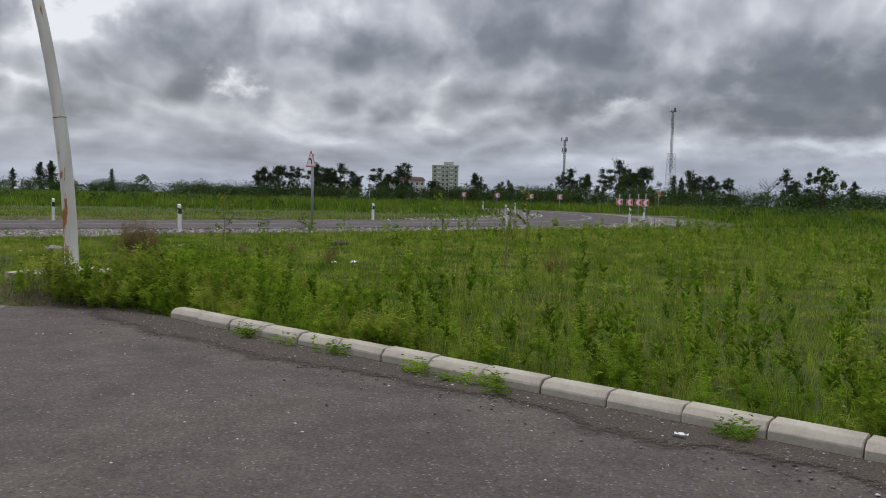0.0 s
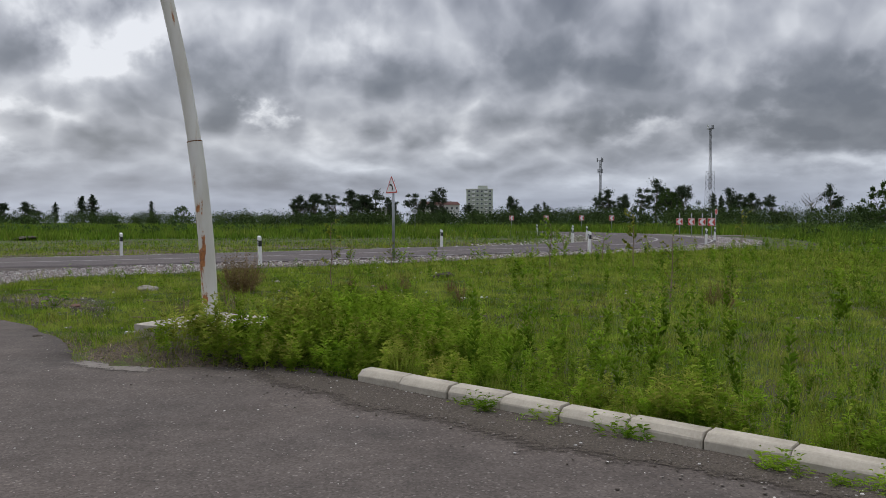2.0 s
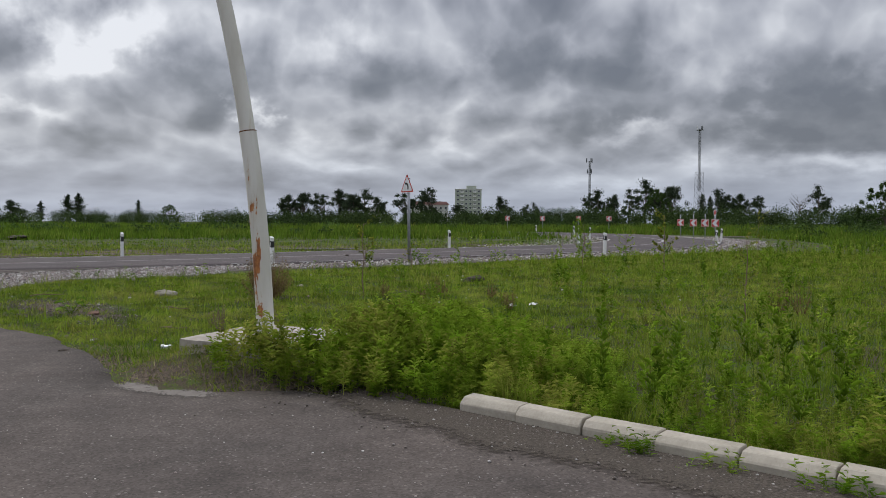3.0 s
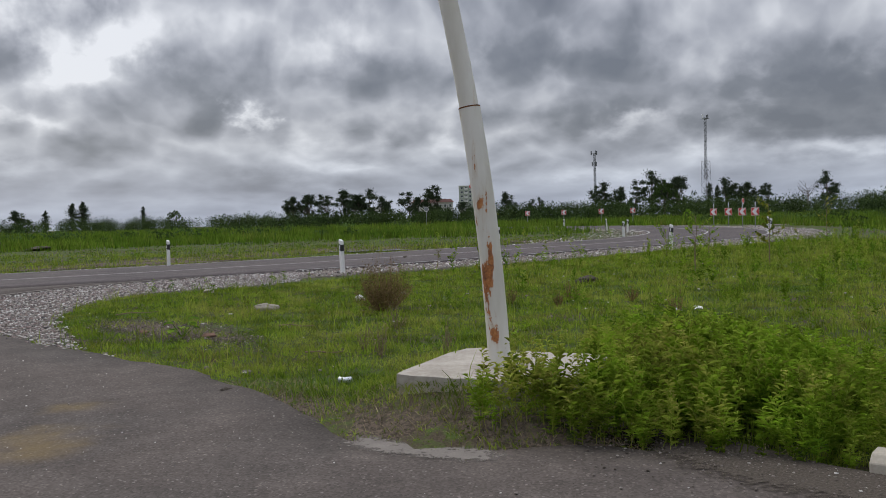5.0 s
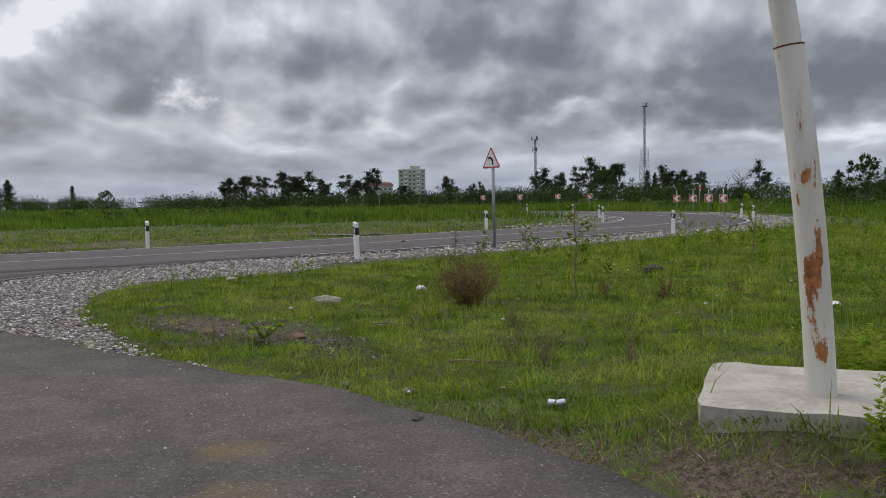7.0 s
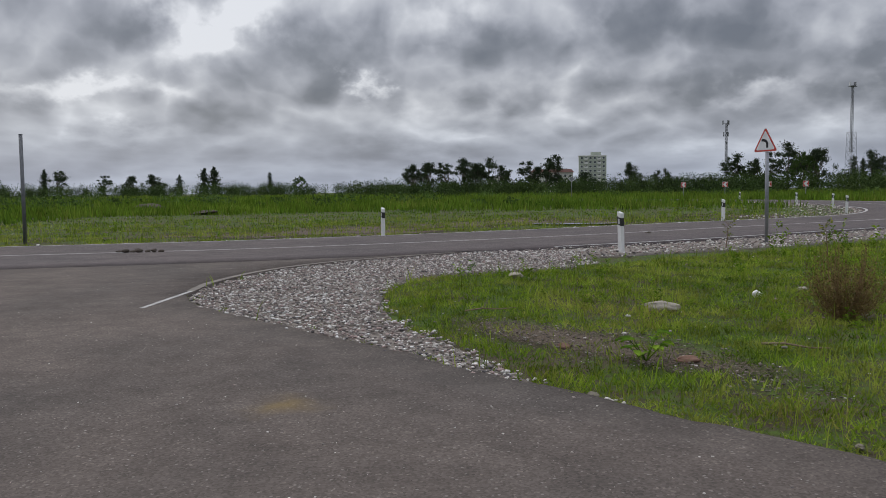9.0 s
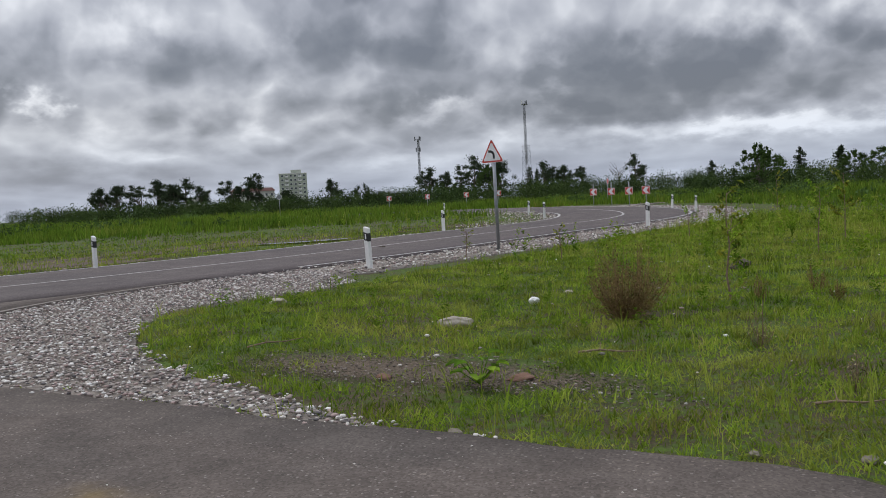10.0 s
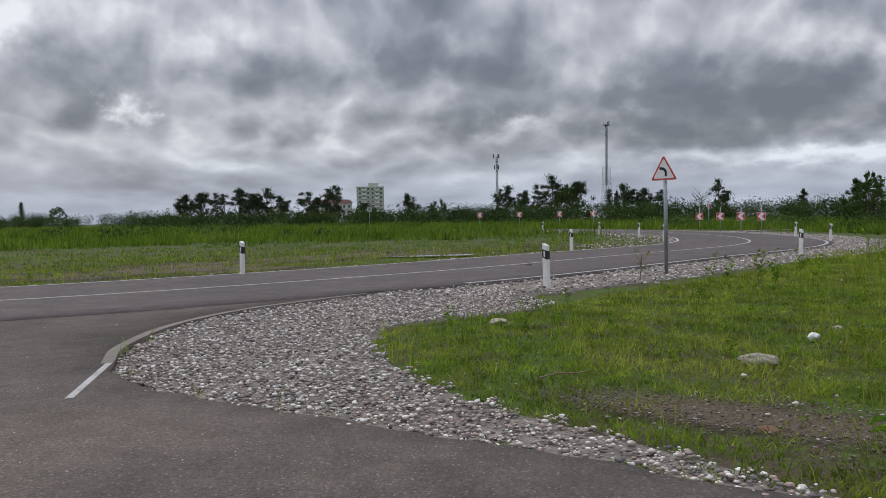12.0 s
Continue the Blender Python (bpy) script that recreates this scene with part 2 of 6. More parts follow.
def pole_paint():
    """White paint on steel, flaked and rusted in long runs."""
    m, n = material("flaking_white_paint", 0.55)
    sep = n.add("ShaderNodeSeparateXYZ", {0: n.at})
    run = n.add("ShaderNodeCombineXYZ", {0: sep.outputs[0], 1: sep.outputs[1], 2: n.math("MULTIPLY", sep.outputs[2], 0.22)}).outputs[0]
    runs = n.noise(run, 9.0, 6.0, 0.62, 0.5)
    flakes = n.noise(n.at, 26.0, 6.0, 0.7)
    paint = n.ramp(n.noise(run, 4.0, 5.0), [(0.3, (0.54, 0.51, 0.43)), (0.6, (0.68, 0.66, 0.60))])
    rust = n.ramp(flakes, [(0.35, (0.13, 0.045, 0.018)), (0.55, (0.38, 0.14, 0.036)), (0.72, (0.52, 0.26, 0.09))])
    f = n.math("ADD", n.math("MULTIPLY", runs, 0.72), n.math("MULTIPLY", flakes, 0.28))
    # one long rust run down the side that faces the drive, orange below and flaked dark above
    z = sep.outputs[2]
    px = n.math("ADD", sep.outputs[0], n.math("ADD", 0.024, n.math("ADD", n.math("MULTIPLY", z, 0.0209), n.math("MULTIPLY", n.math("MULTIPLY", z, z), 0.0294))))
    py = n.math("ADD", sep.outputs[1], n.math("SUBTRACT", 0.046, n.math("MULTIPLY", z, 0.0408)))
    face = n.math("ADD", n.math("MULTIPLY", px, -0.58), n.math("MULTIPLY", py, -0.80))
    band = n.step(n.math("ADD", face, n.math("MULTIPLY", n.math("SUBTRACT", runs, 0.5), 0.10)), 0.060, 0.072)
    lower = n.math("MULTIPLY", n.step(z, 0.22, 0.34), n.math("SUBTRACT", 1.0, n.step(z, 0.78, 0.95)))
    upper = n.math("MULTIPLY", n.step(z, 0.72, 0.80), n.math("SUBTRACT", 1.0, n.step(z, 1.25, 1.5)))
    run_on = n.math("MULTIPLY", band, n.math("ADD", n.math("MULTIPLY", lower, 0.17), n.math("MULTIPLY", upper, 0.115)))
    mask = n.step(n.math("ADD", f, run_on), 0.635, 0.67)
    # pale brown wash round the bare steel and below the joint
    wash = n.math("MULTIPLY", n.step(n.math("ADD", runs, n.math("MULTIPLY", run_on, 1.2)), 0.58, 0.74), 0.5)
    paint = n.mix(wash, paint, (0.47, 0.36, 0.22))
    finish(n, n.mix(mask, paint, rust), flakes, 0.25, 0.003)
    return m


ASPHALT = asphalt_material("worn_asphalt", (0.088, 0.076, 0.068), (0.124, 0.102, 0.088))
ROAD = asphalt_material("road_asphalt", (0.092, 0.080, 0.079), (0.118, 0.099, 0.094))
SOIL = soil_material("meadow_soil", (0.088, 0.069, 0.046), (0.062, 0.098, 0.018), 0.22)
DIRT = soil_material("kerb_dirt", (0.098, 0.082, 0.066), (0.06, 0.08, 0.025), -0.05)


def ragged(name, base):
    """A copy of a ground material that frays out towards the side where its tint falls to nothing."""
    m = base.copy()
    m.name = name
    t = m.node_tree
    out = next(n for n in t.nodes if n.type == "OUTPUT_MATERIAL")
    bsdf = next(n for n in t.nodes if n.type == "BSDF_PRINCIPLED")
    n = Nodes(t, True)
    at = n.add("ShaderNodeTexCoord").outputs["Object"]
    tint = n.add("ShaderNodeAttribute", attribute_name="tint").outputs["Fac"]
    f = n.math("ADD", tint, n.math("MULTIPLY", n.math("SUBTRACT", n.noise(at, 22.0, 6.0, 0.7), 0.5), 1.1))
    both = n.add("ShaderNodeMixShader", {0: n.step(f, 0.12, 0.46), 1: n.add("ShaderNodeBsdfTransparent").outputs[0], 2: bsdf.outputs[0]})
    t.links.new(both.outputs[0], out.inputs[0])
    return m


KERB_DIRT = ragged("ragged_dirt", DIRT)
BARE = ragged("ragged_bare_soil", soil_material("bare_soil", (0.125, 0.098, 0.072), (0.08, 0.10, 0.03), -0.02))
GRAVEL_BED = worn("gravel_bed", (0.11, 0.095, 0.08), (0.28, 0.25, 0.22), 14.0, 0.95)
CONCRETE = worn("pale_concrete", (0.29, 0.26, 0.205), (0.50, 0.455, 0.375), 3.0, 0.9, 0, 0.35, 45.0)
SLAB = worn("weathered_concrete", (0.26, 0.23, 0.19), (0.48, 0.44, 0.38), 4.0, 0.92, 0, 0.5, 30.0)
PATCH = worn("mortar_spill", (0.14, 0.125, 0.11), (0.24, 0.215, 0.19), 5.0, 0.9)
SPILL = ragged("ragged_mortar", PATCH)
ROCK = worn("limestone", (0.22, 0.195, 0.155), (0.44, 0.40, 0.33), 9.0, 0.9, 0, 0.5)
ROCK_DARK = worn("earthy_stone", (0.12, 0.105, 0.08), (0.25, 0.225, 0.185), 9.0, 0.9, 0, 0.5)
BRICK = worn("broken_brick", (0.13, 0.075, 0.052), (0.23, 0.14, 0.105), 14.0, 0.9)
PAINT = worn("road_paint", (0.24, 0.23, 0.22), (0.50, 0.49, 0.475), 7.0, 0.8, 0, 0.1)
POLE_PAINT = pole_paint()
ZINC = worn("galvanised_steel", (0.20, 0.21, 0.22), (0.34, 0.35, 0.37), 12.0, 0.5, 0.6, 0.05)
DARK_STEEL = worn("grey_steel", (0.10, 0.105, 0.11), (0.19, 0.195, 0.20), 10.0, 0.55, 0.4, 0.05)
RUST = worn("rusty_iron", (0.06, 0.025, 0.012), (0.24, 0.10, 0.04), 30.0, 0.9)
WHITE = worn("white_plastic", (0.66, 0.66, 0.64), (0.82, 0.82, 0.80), 8.0, 0.55, 0, 0.03)
BLACK = worn("black_film", (0.012, 0.012, 0.013), (0.03, 0.03, 0.03), 8.0, 0.5, 0, 0.03)
RED = worn("red_film", (0.46, 0.05, 0.04), (0.62, 0.08, 0.06), 8.0, 0.45, 0, 0.03)
SIGN_WHITE = worn("sign_white", (0.70, 0.70, 0.70), (0.84, 0.84, 0.83), 5.0, 0.45, 0, 0.02)
BARK = worn("bark", (0.05, 0.042, 0.034), (0.14, 0.12, 0.10), 4.0, 0.95, 0, 0.5)
TWIG = worn("dry_twig", (0.12, 0.085, 0.055), (0.28, 0.21, 0.15), 20.0, 0.9)
STEM = worn("reddish_stem", (0.14, 0.09, 0.05), (0.30, 0.19, 0.11), 20.0, 0.9)
TIN = worn("tin_can", (0.45, 0.47, 0.50), (0.75, 0.76, 0.78), 20.0, 0.35, 0.7, 0.03)
PAPER = worn("litter_paper", (0.6, 0.6, 0.58), (0.8, 0.8, 0.78), 14.0, 0.8)
STONES = stone_material("river_gravel", [(0.0, (0.21, 0.19, 0.175)), (0.2, (0.31, 0.26, 0.235)), (0.38, (0.45, 0.40, 0.36)),
                                         (0.5, (0.36, 0.275, 0.25)), (0.62, (0.60, 0.565, 0.52)), (0.82, (0.76, 0.74, 0.70)), (0.93, (0.13, 0.12, 0.12))])
STONES_DARK = stone_material("soil_pebbles", [(0.0, (0.10, 0.085, 0.07)), (0.3, (0.16, 0.14, 0.12)), (0.55, (0.22, 0.19, 0.165)), (0.8, (0.30, 0.27, 0.24)), (0.95, (0.5, 0.48, 0.45))])
GRASS = leaf_material("meadow_grass", (0.062, 0.122, 0.013), (0.212, 0.298, 0.030), (0.37, 0.33, 0.10), 0.45, 0.45, 0.7)
TALL = leaf_material("tall_grass", (0.045, 0.098, 0.012), (0.125, 0.210, 0.022), (0.22, 0.23, 0.05), 0.12, 0.4, 0.4)
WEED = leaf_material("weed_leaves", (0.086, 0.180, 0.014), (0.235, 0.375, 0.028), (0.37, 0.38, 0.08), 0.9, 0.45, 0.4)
LEAF = leaf_material("tree_leaves", (0.034, 0.050, 0.030), (0.066, 0.092, 0.048), (0.09, 0.12, 0.05), 0.08, 0.25, 0.1)
BUSH = leaf_material("bush_leaves", (0.040, 0.072, 0.022), (0.078, 0.130, 0.034), (0.11, 0.16, 0.04), 0.06, 0.25, 0.2)
THICKET = leaf_material("thicket_leaves", (0.026, 0.044, 0.016), (0.050, 0.082, 0.023), (0.075, 0.105, 0.03), 0.06, 0.15, 0.2)
REDDISH = leaf_material("reddish_seed_heads", (0.085, 0.072, 0.026), (0.19, 0.138, 0.055), (0.36, 0.25, 0.115), 2.0, 0.3)
YELLOW = leaf_material("yellowing_leaves", (0.06, 0.11, 0.02), (0.20, 0.24, 0.03), (0.40, 0.36, 0.04), 3.0, 0.3)
STRAW = leaf_material("dry_straw", (0.16, 0.13, 0.07), (0.30, 0.25, 0.14), (0.40, 0.34, 0.2), 2.0, 0.2)


# ---------------------------------------------------------------- mesh helpers
def height(x, y):
    """Level of the paved ground: a slight rise towards the road and the far bend."""
    s = np.clip((np.asarray(y, float) - 6) / 20, 0, 1)
    return 0.15 * s * s * (3 - 2 * s) + 0.004 * np.clip(np.asarray(y, float) - 30, 0, 70) + 0 * np.asarray(x, float)


def soil_level(x, y):
    d2 = (np.asarray(x, float) + 6.82) ** 2 + (np.asarray(y, float) - 11.72) ** 2
    return height(x, y) - 0.045 + 0.29 * np.exp(-d2 ** 2 / 1.1)


def mesh_of(name, verts, faces, mat, smooth=False, tint=None):
    """A mesh from arrays; faces all of one corner count, or a list of mixed ones."""
    me = bpy.data.meshes.new(name)
    verts = np.asarray(verts, np.float32).reshape(-1, 3)
    if isinstance(faces, np.ndarray):
        n, k = faces.shape
        me.vertices.add(len(verts))
        me.vertices.foreach_set("co", verts.ravel())
        me.loops.add(n * k)
        me.loops.foreach_set("vertex_index", faces.astype(np.int32).ravel())
        me.polygons.add(n)
        me.polygons.foreach_set("loop_start", np.arange(0, n * k, k, dtype=np.int32))
        me.update(calc_edges=True)
    else:
        me.from_pydata(verts.tolist(), [], [list(f) for f in faces])
    if smooth:
        me.polygons.foreach_set("use_smooth", np.ones(len(me.polygons), bool))
    if tint is not None:
        me.attributes.new("tint", "FLOAT", "POINT").data.foreach_set("value", np.asarray(tint, np.float32))
    me.materials.append(mat)
    me.validate()
    return me


def part(name, shape, mat, parent, label="", smooth=False):
    """One mesh part of a thing, from a (verts, faces) pair or a finished mesh."""
    me = shape if isinstance(shape, bpy.types.Mesh) else mesh_of(name, shape[0], shape[1], mat, smooth)
    ob = new(name, me)
    ob.parent = parent
    return tagged(ob, label)


def thing(name, m, label, category, group="", kind=""):
    ob = new(name)
    ob.empty_display_size = 0.2
    ob.matrix_basis = m
    return tagged(ob, label, category, group, kind)


def joined(*shapes):
    verts, faces = [], []
    for v, f in shapes:
        k = len(verts)
        verts += [tuple(p) for p in v]
        faces += [tuple(i + k for i in q) for q in f]
    return verts, faces


def bevelled(shape, width=0.01, segments=1):
    bm = bmesh.new()
    vs = [bm.verts.new(p) for p in shape[0]]
    for f in shape[1]:
        bm.faces.new([vs[i] for i in f])
    bmesh.ops.recalc_face_normals(bm, faces=bm.faces)
    bmesh.ops.bevel(bm, geom=bm.edges[:], offset=width, segments=segments, affect="EDGES", profile=0.6)
    bm.verts.index_update()
    out = [tuple(v.co) for v in bm.verts], [tuple(v.index for v in f.verts) for f in bm.faces]
    bm.free()
    return out


def block(cx, cy, cz, sx, sy, sz):
    v = [(cx + a * sx / 2, cy + b * sy / 2, cz + c * sz / 2) for c in (-1, 1) for b in (-1, 1) for a in (-1, 1)]
    return v, [(0, 2, 3, 1), (4, 5, 7, 6), (0, 1, 5, 4), (2, 6, 7, 3), (0, 4, 6, 2), (1, 3, 7, 5)]


def prism(outline, y0, y1):
    """An outline in x and z drawn out along y."""
    n = len(outline)
    v = [(x, y0, z) for x, z in outline] + [(x, y1, z) for x, z in outline]
    return v, [tuple(range(n)), tuple(range(2 * n - 1, n - 1, -1))] + [(i, i + n, (i + 1) % n + n, (i + 1) % n) for i in range(n)]


def tube(points, radii, sides=10, caps=True):
    """A round bar along points."""
    pts = [Vector(p) for p in points]
    radii = [float(radii)] * len(pts) if isinstance(radii, (int, float)) else [float(q) for q in radii]
    v, f = [], []
    for i, p in enumerate(pts):
        d = (pts[min(i + 1, len(pts) - 1)] - pts[max(i - 1, 0)]).normalized()
        a = d.orthogonal().normalized() if abs(d.z) < 0.95 else Vector((1, 0, 0)).cross(d).normalized()
        b = d.cross(a)
        for k in range(sides):
            c = 2 * math.pi * k / sides
            v.append(tuple(p + radii[i] * (math.cos(c) * a + math.sin(c) * b)))
    for i in range(len(pts) - 1):
        for k in range(sides):
            f.append((i * sides + k, i * sides + (k + 1) % sides, (i + 1) * sides + (k + 1) % sides, (i + 1) * sides + k))
    if caps:
        f += [tuple(range(sides - 1, -1, -1)), tuple(range((len(pts) - 1) * sides, len(pts) * sides))]
    return v, f


def smooth_line(points, step):
    """A Catmull-Rom curve through points, sampled evenly."""
    p = np.array(points, float)
    p = np.vstack([2 * p[0] - p[1], p, 2 * p[-1] - p[-2]])
    out = []
    for i in range(1, len(p) - 2):
        for s in np.linspace(0, 1, 20, endpoint=False):
            out.append(0.5 * (2 * p[i] + (p[i + 1] - p[i - 1]) * s + (2 * p[i - 1] - 5 * p[i] + 4 * p[i + 1] - p[i + 2]) * s * s
                              + (3 * p[i] - p[i - 1] - 3 * p[i + 1] + p[i + 2]) * s ** 3))
    out = np.array(out + [p[-2]])
    run = np.r_[0, np.cumsum(np.linalg.norm(np.diff(out, axis=0), axis=1))]
    at = np.linspace(0, run[-1], max(2, int(run[-1] / step)))
    return np.stack([np.interp(at, run, out[:, 0]), np.interp(at, run, out[:, 1])], 1)


def normals_of(line):
    d = np.gradient(line, axis=0)
    d /= np.linalg.norm(d, axis=1, keepdims=True)
    return np.stack([-d[:, 1], d[:, 0]], 1)


def sheet(a, b, cols, lift, skirt=0.0):
    """A sheet between two lines of as many points, on the paved level, with an edge that goes down."""
    rows = []
    for k in range(cols + 1):
        q = a + (b - a) * k / cols
        rows.append(np.c_[q, height(q[:, 0], q[:, 1]) + lift])
    if skirt:
        rows = [rows[0] - [0, 0, skirt]] + rows + [rows[-1] - [0, 0, skirt]]
    v = np.stack(rows, 1)
    n, m = v.shape[:2]
    i = np.arange(n * m).reshape(n, m)
    f = np.stack([i[:-1, :-1], i[1:, :-1], i[1:, 1:], i[:-1, 1:]], -1).reshape(-1, 4)
    return v.reshape(-1, 3), f


def inside(x, y, poly):
    """Which points lie inside a closed outline."""
    hit = np.zeros(len(x), bool)
    p = np.asarray(poly, float)
    for (x0, y0), (x1, y1) in zip(p, np.roll(p, -1, axis=0)):
        if y0 != y1:
            hit ^= ((y0 > y) != (y1 > y)) & (x < (x1 - x0) * (y - y0) / (y1 - y0) + x0)
    return hit


def away(x, y, line):
    """Distance of points from a line of points, and on which side they lie (left is positive)."""
    best, sign = np.full(len(x), 1e9), np.ones(len(x))
    for (x0, y0), (x1, y1) in zip(line[:-1], line[1:]):
        dx, dy = x1 - x0, y1 - y0
        s = np.clip(((x - x0) * dx + (y - y0) * dy) / (dx * dx + dy * dy), 0, 1)
        d = np.hypot(x - x0 - s * dx, y - y0 - s * dy)
        near = d < best
        best[near] = d[near]
        sign[near] = np.sign(dx * (y - y0) - dy * (x - x0))[near]
    return best, sign


def rough_noise(x, y, size, seed=0):
    """Smooth noise from 0 to 1 out of a few crossed waves."""
    r = np.random.RandomState(seed)
    out = np.zeros(len(x))
    for _ in range(9):
        a, p, k = r.uniform(0, 2 * np.pi), r.uniform(0, 2 * np.pi), r.uniform(0.6, 1.7) * 2 * np.pi / size
        out += np.sin(k * (x * np.cos(a) + y * np.sin(a)) + p)
    return np.clip(0.5 + out / 9 * 1.1, 0, 1)


RNG = np.random.RandomState(7)


def blades(name, x, y, z, tall, wide, mat, label, category="grass", lean=0.45, tint=None, plain=False):
    """A stand of grass: each blade a bent, tapered strip."""
    n = len(x)
    a, b = RNG.uniform(0, 2 * np.pi, n), RNG.uniform(0, 2 * np.pi, n)
    l = RNG.uniform(0.1, lean, n) * tall
    side = np.stack([np.cos(a), np.sin(a), 0 * a], 1) * (wide / 2)[:, None]
    ahead = np.stack([np.cos(b), np.sin(b), 0 * b], 1)
    base = np.stack([x, y, z], 1)
    mid = base + ahead * (0.35 * l)[:, None] + np.stack([0 * x, 0 * x, 0.6 * tall], 1)
    tip = base + ahead * l[:, None] + np.stack([0 * x, 0 * x, tall], 1)
    t = RNG.uniform(0, 1, n) if tint is None else tint
    if plain:
        v = np.stack([base - side, base + side, tip], 1).reshape(-1, 3)
        me = mesh_of(name, v, np.arange(3 * n).reshape(-1, 3), mat, tint=np.repeat(t, 3))
    else:
        v = np.stack([base - side, base + side, mid + 0.75 * side, mid - 0.75 * side, tip], 1).reshape(-1, 3)
        i = 5 * np.arange(n)[:, None]
        me = mesh_of(name, v, np.concatenate([i + [0, 1, 2], i + [0, 2, 3], i + [3, 2, 4]], 0), mat, tint=np.repeat(t, 5))
    return tagged(new(name, me), label, category, kind="stuff")


def strewn(template, pos, size, turn, tint=None):
    """Copies of a template's arrays at many places: verts and triangles."""
    tv, tf = np.asarray(template[0], float), np.asarray(template[1])
    c, s = np.cos(turn)[:, None], np.sin(turn)[:, None]
    p = tv[None] * (size[:, None, :] if np.ndim(size) == 2 else size[:, None, None])
    v = np.stack([p[..., 0] * c - p[..., 1] * s, p[..., 0] * s + p[..., 1] * c, p[..., 2]], -1) + pos[:, None]
    f = (tf[None] + (len(tv) * np.arange(len(pos)))[:, None, None]).reshape(-1, tf.shape[1])
    return v.reshape(-1, 3), f


def pebble(seed, flat=0.46):
    """A rounded stone of twelve corners."""
    r = np.random.RandomState(seed)
    g = (1 + 5 ** 0.5) / 2
    v = np.array([(-1, g, 0), (1, g, 0), (-1, -g, 0), (1, -g, 0), (0, -1, g), (0, 1, g), (0, -1, -g), (0, 1, -g), (g, 0, -1), (g, 0, 1), (-g, 0, -1), (-g, 0, 1)])
    v = v / np.linalg.norm(v[0]) * r.uniform(0.78, 1.12, (12, 1)) * (1, r.uniform(0.65, 0.95), flat)
    f = np.array([(0, 11, 5), (0, 5, 1), (0, 1, 7), (0, 7, 10), (0, 10, 11), (1, 5, 9), (5, 11, 4), (11, 10, 2), (10, 7, 6), (7, 1, 8),
                  (3, 9, 4), (3, 4, 2), (3, 2, 6), (3, 6, 8), (3, 8, 9), (4, 9, 5), (2, 4, 11), (6, 2, 10), (8, 6, 7), (9, 8, 1)])
    return v, f


def pebbles(name, x, y, z, size, mat, label, category="gravel"):
    vs, fs, base = [], [], 0
    kind = RNG.randint(0, 6, len(x))
    for k in range(6):
        m = kind == k
        if m.any():
            v, f = strewn(pebble(k), np.stack([x, y, z], 1)[m], size[m], RNG.uniform(0, 6.28, m.sum()))
            vs.append(v), fs.append(f + base)
            base += len(v)
    return tagged(new(name, mesh_of(name, np.concatenate(vs), np.concatenate(fs), mat, smooth=True)), label, category, kind="stuff")


# ---------------------------------------------------------------- plan of the paved ground
ROAD_LINE = smooth_line([(-120, 8), (-70, 18), (-45, 22.6), (-30, 25.4), (-19.8, 27.9), (-15.0, 29.3), (-8.0, 32.6), (-0.9, 37.0), (5.3, 40.7),
                         (8.8, 43.3), (12.0, 47.0), (15.2, 52.7), (17.2, 58.5), (18.6, 66.0), (18.4, 74.0), (16.3, 81.0), (12.0, 88.0),
                         (5.0, 95.0), (-8.0, 105.0), (-30.0, 118.0), (-70.0, 140.0)], 0.8)
ROAD_SIDE = normals_of(ROAD_LINE)
HALF = 3.55
KERB_START, KERB_WAY = np.array([-5.31, 9.57]), np.array([0.638, -0.770])
KERB_OUT = np.array([-0.770, -0.638])
# the drive's right edge: along the kerb, past the pole, round the gravel corner to the road
kerb_edge = [tuple(KERB_START + KERB_WAY * s + KERB_OUT * d) for s, d in ((22, 0.0), (14, 0.0), (8, 0.0), (5, 0.0), (2.5, 0.0), (0.3, 0.0))]
EDGE = smooth_line(kerb_edge + [(-5.75, 9.95), (-6.5, 10.4), (-7.4, 10.55), (-7.9, 10.9), (-8.15, 11.4), (-8.45, 12.2), (-8.95, 13.05), (-9.6, 14.05),
                                (-10.5, 15.05), (-11.35, 16.0), (-12.5, 17.35), (-13.6, 18.6), (-14.4, 19.5), (-14.75, 20.5), (-14.72, 22.0),
                                (-14.25, 23.6), (-13.3, 25.1), (-12.0, 26.2), (-10.6, 27.3), (-9.9, 28.6)], 0.12)
LEFT = smooth_line([tuple(KERB_START + KERB_WAY * 22 + KERB_OUT * 8.2), tuple(KERB_START + KERB_WAY * 8 + KERB_OUT * 8.2),
                    tuple(KERB_START + KERB_OUT * 8.4), (-17.5, 10.0), (-22, 15.5), (-29, 19.5), (-37, 22.0), (-38, 26.0)], 0.3)
wobble = rough_noise(EDGE[:, 0], EDGE[:, 1], 0.7, 3) - 0.5
EDGE = EDGE + normals_of(EDGE) * (0.10 * wobble + 0.05 * (rough_noise(EDGE[:, 0], EDGE[:, 1], 0.22, 4) - 0.5))[:, None]
GRASS_LINE = [(-10.55, 14.95), (-10.9, 15.75), (-11.35, 16.9), (-11.9, 18.2), (-12.15, 19.4), (-12.2, 20.3), (-12.0, 21.8), (-11.4, 22.8), (-10.1, 23.3), (-9.0, 23.9),
              (-7.8, 24.9), (-4.6, 27.0), (1.6, 31.3), (8.9, 37.7), (13.6, 42.4), (18.3, 48.6)]


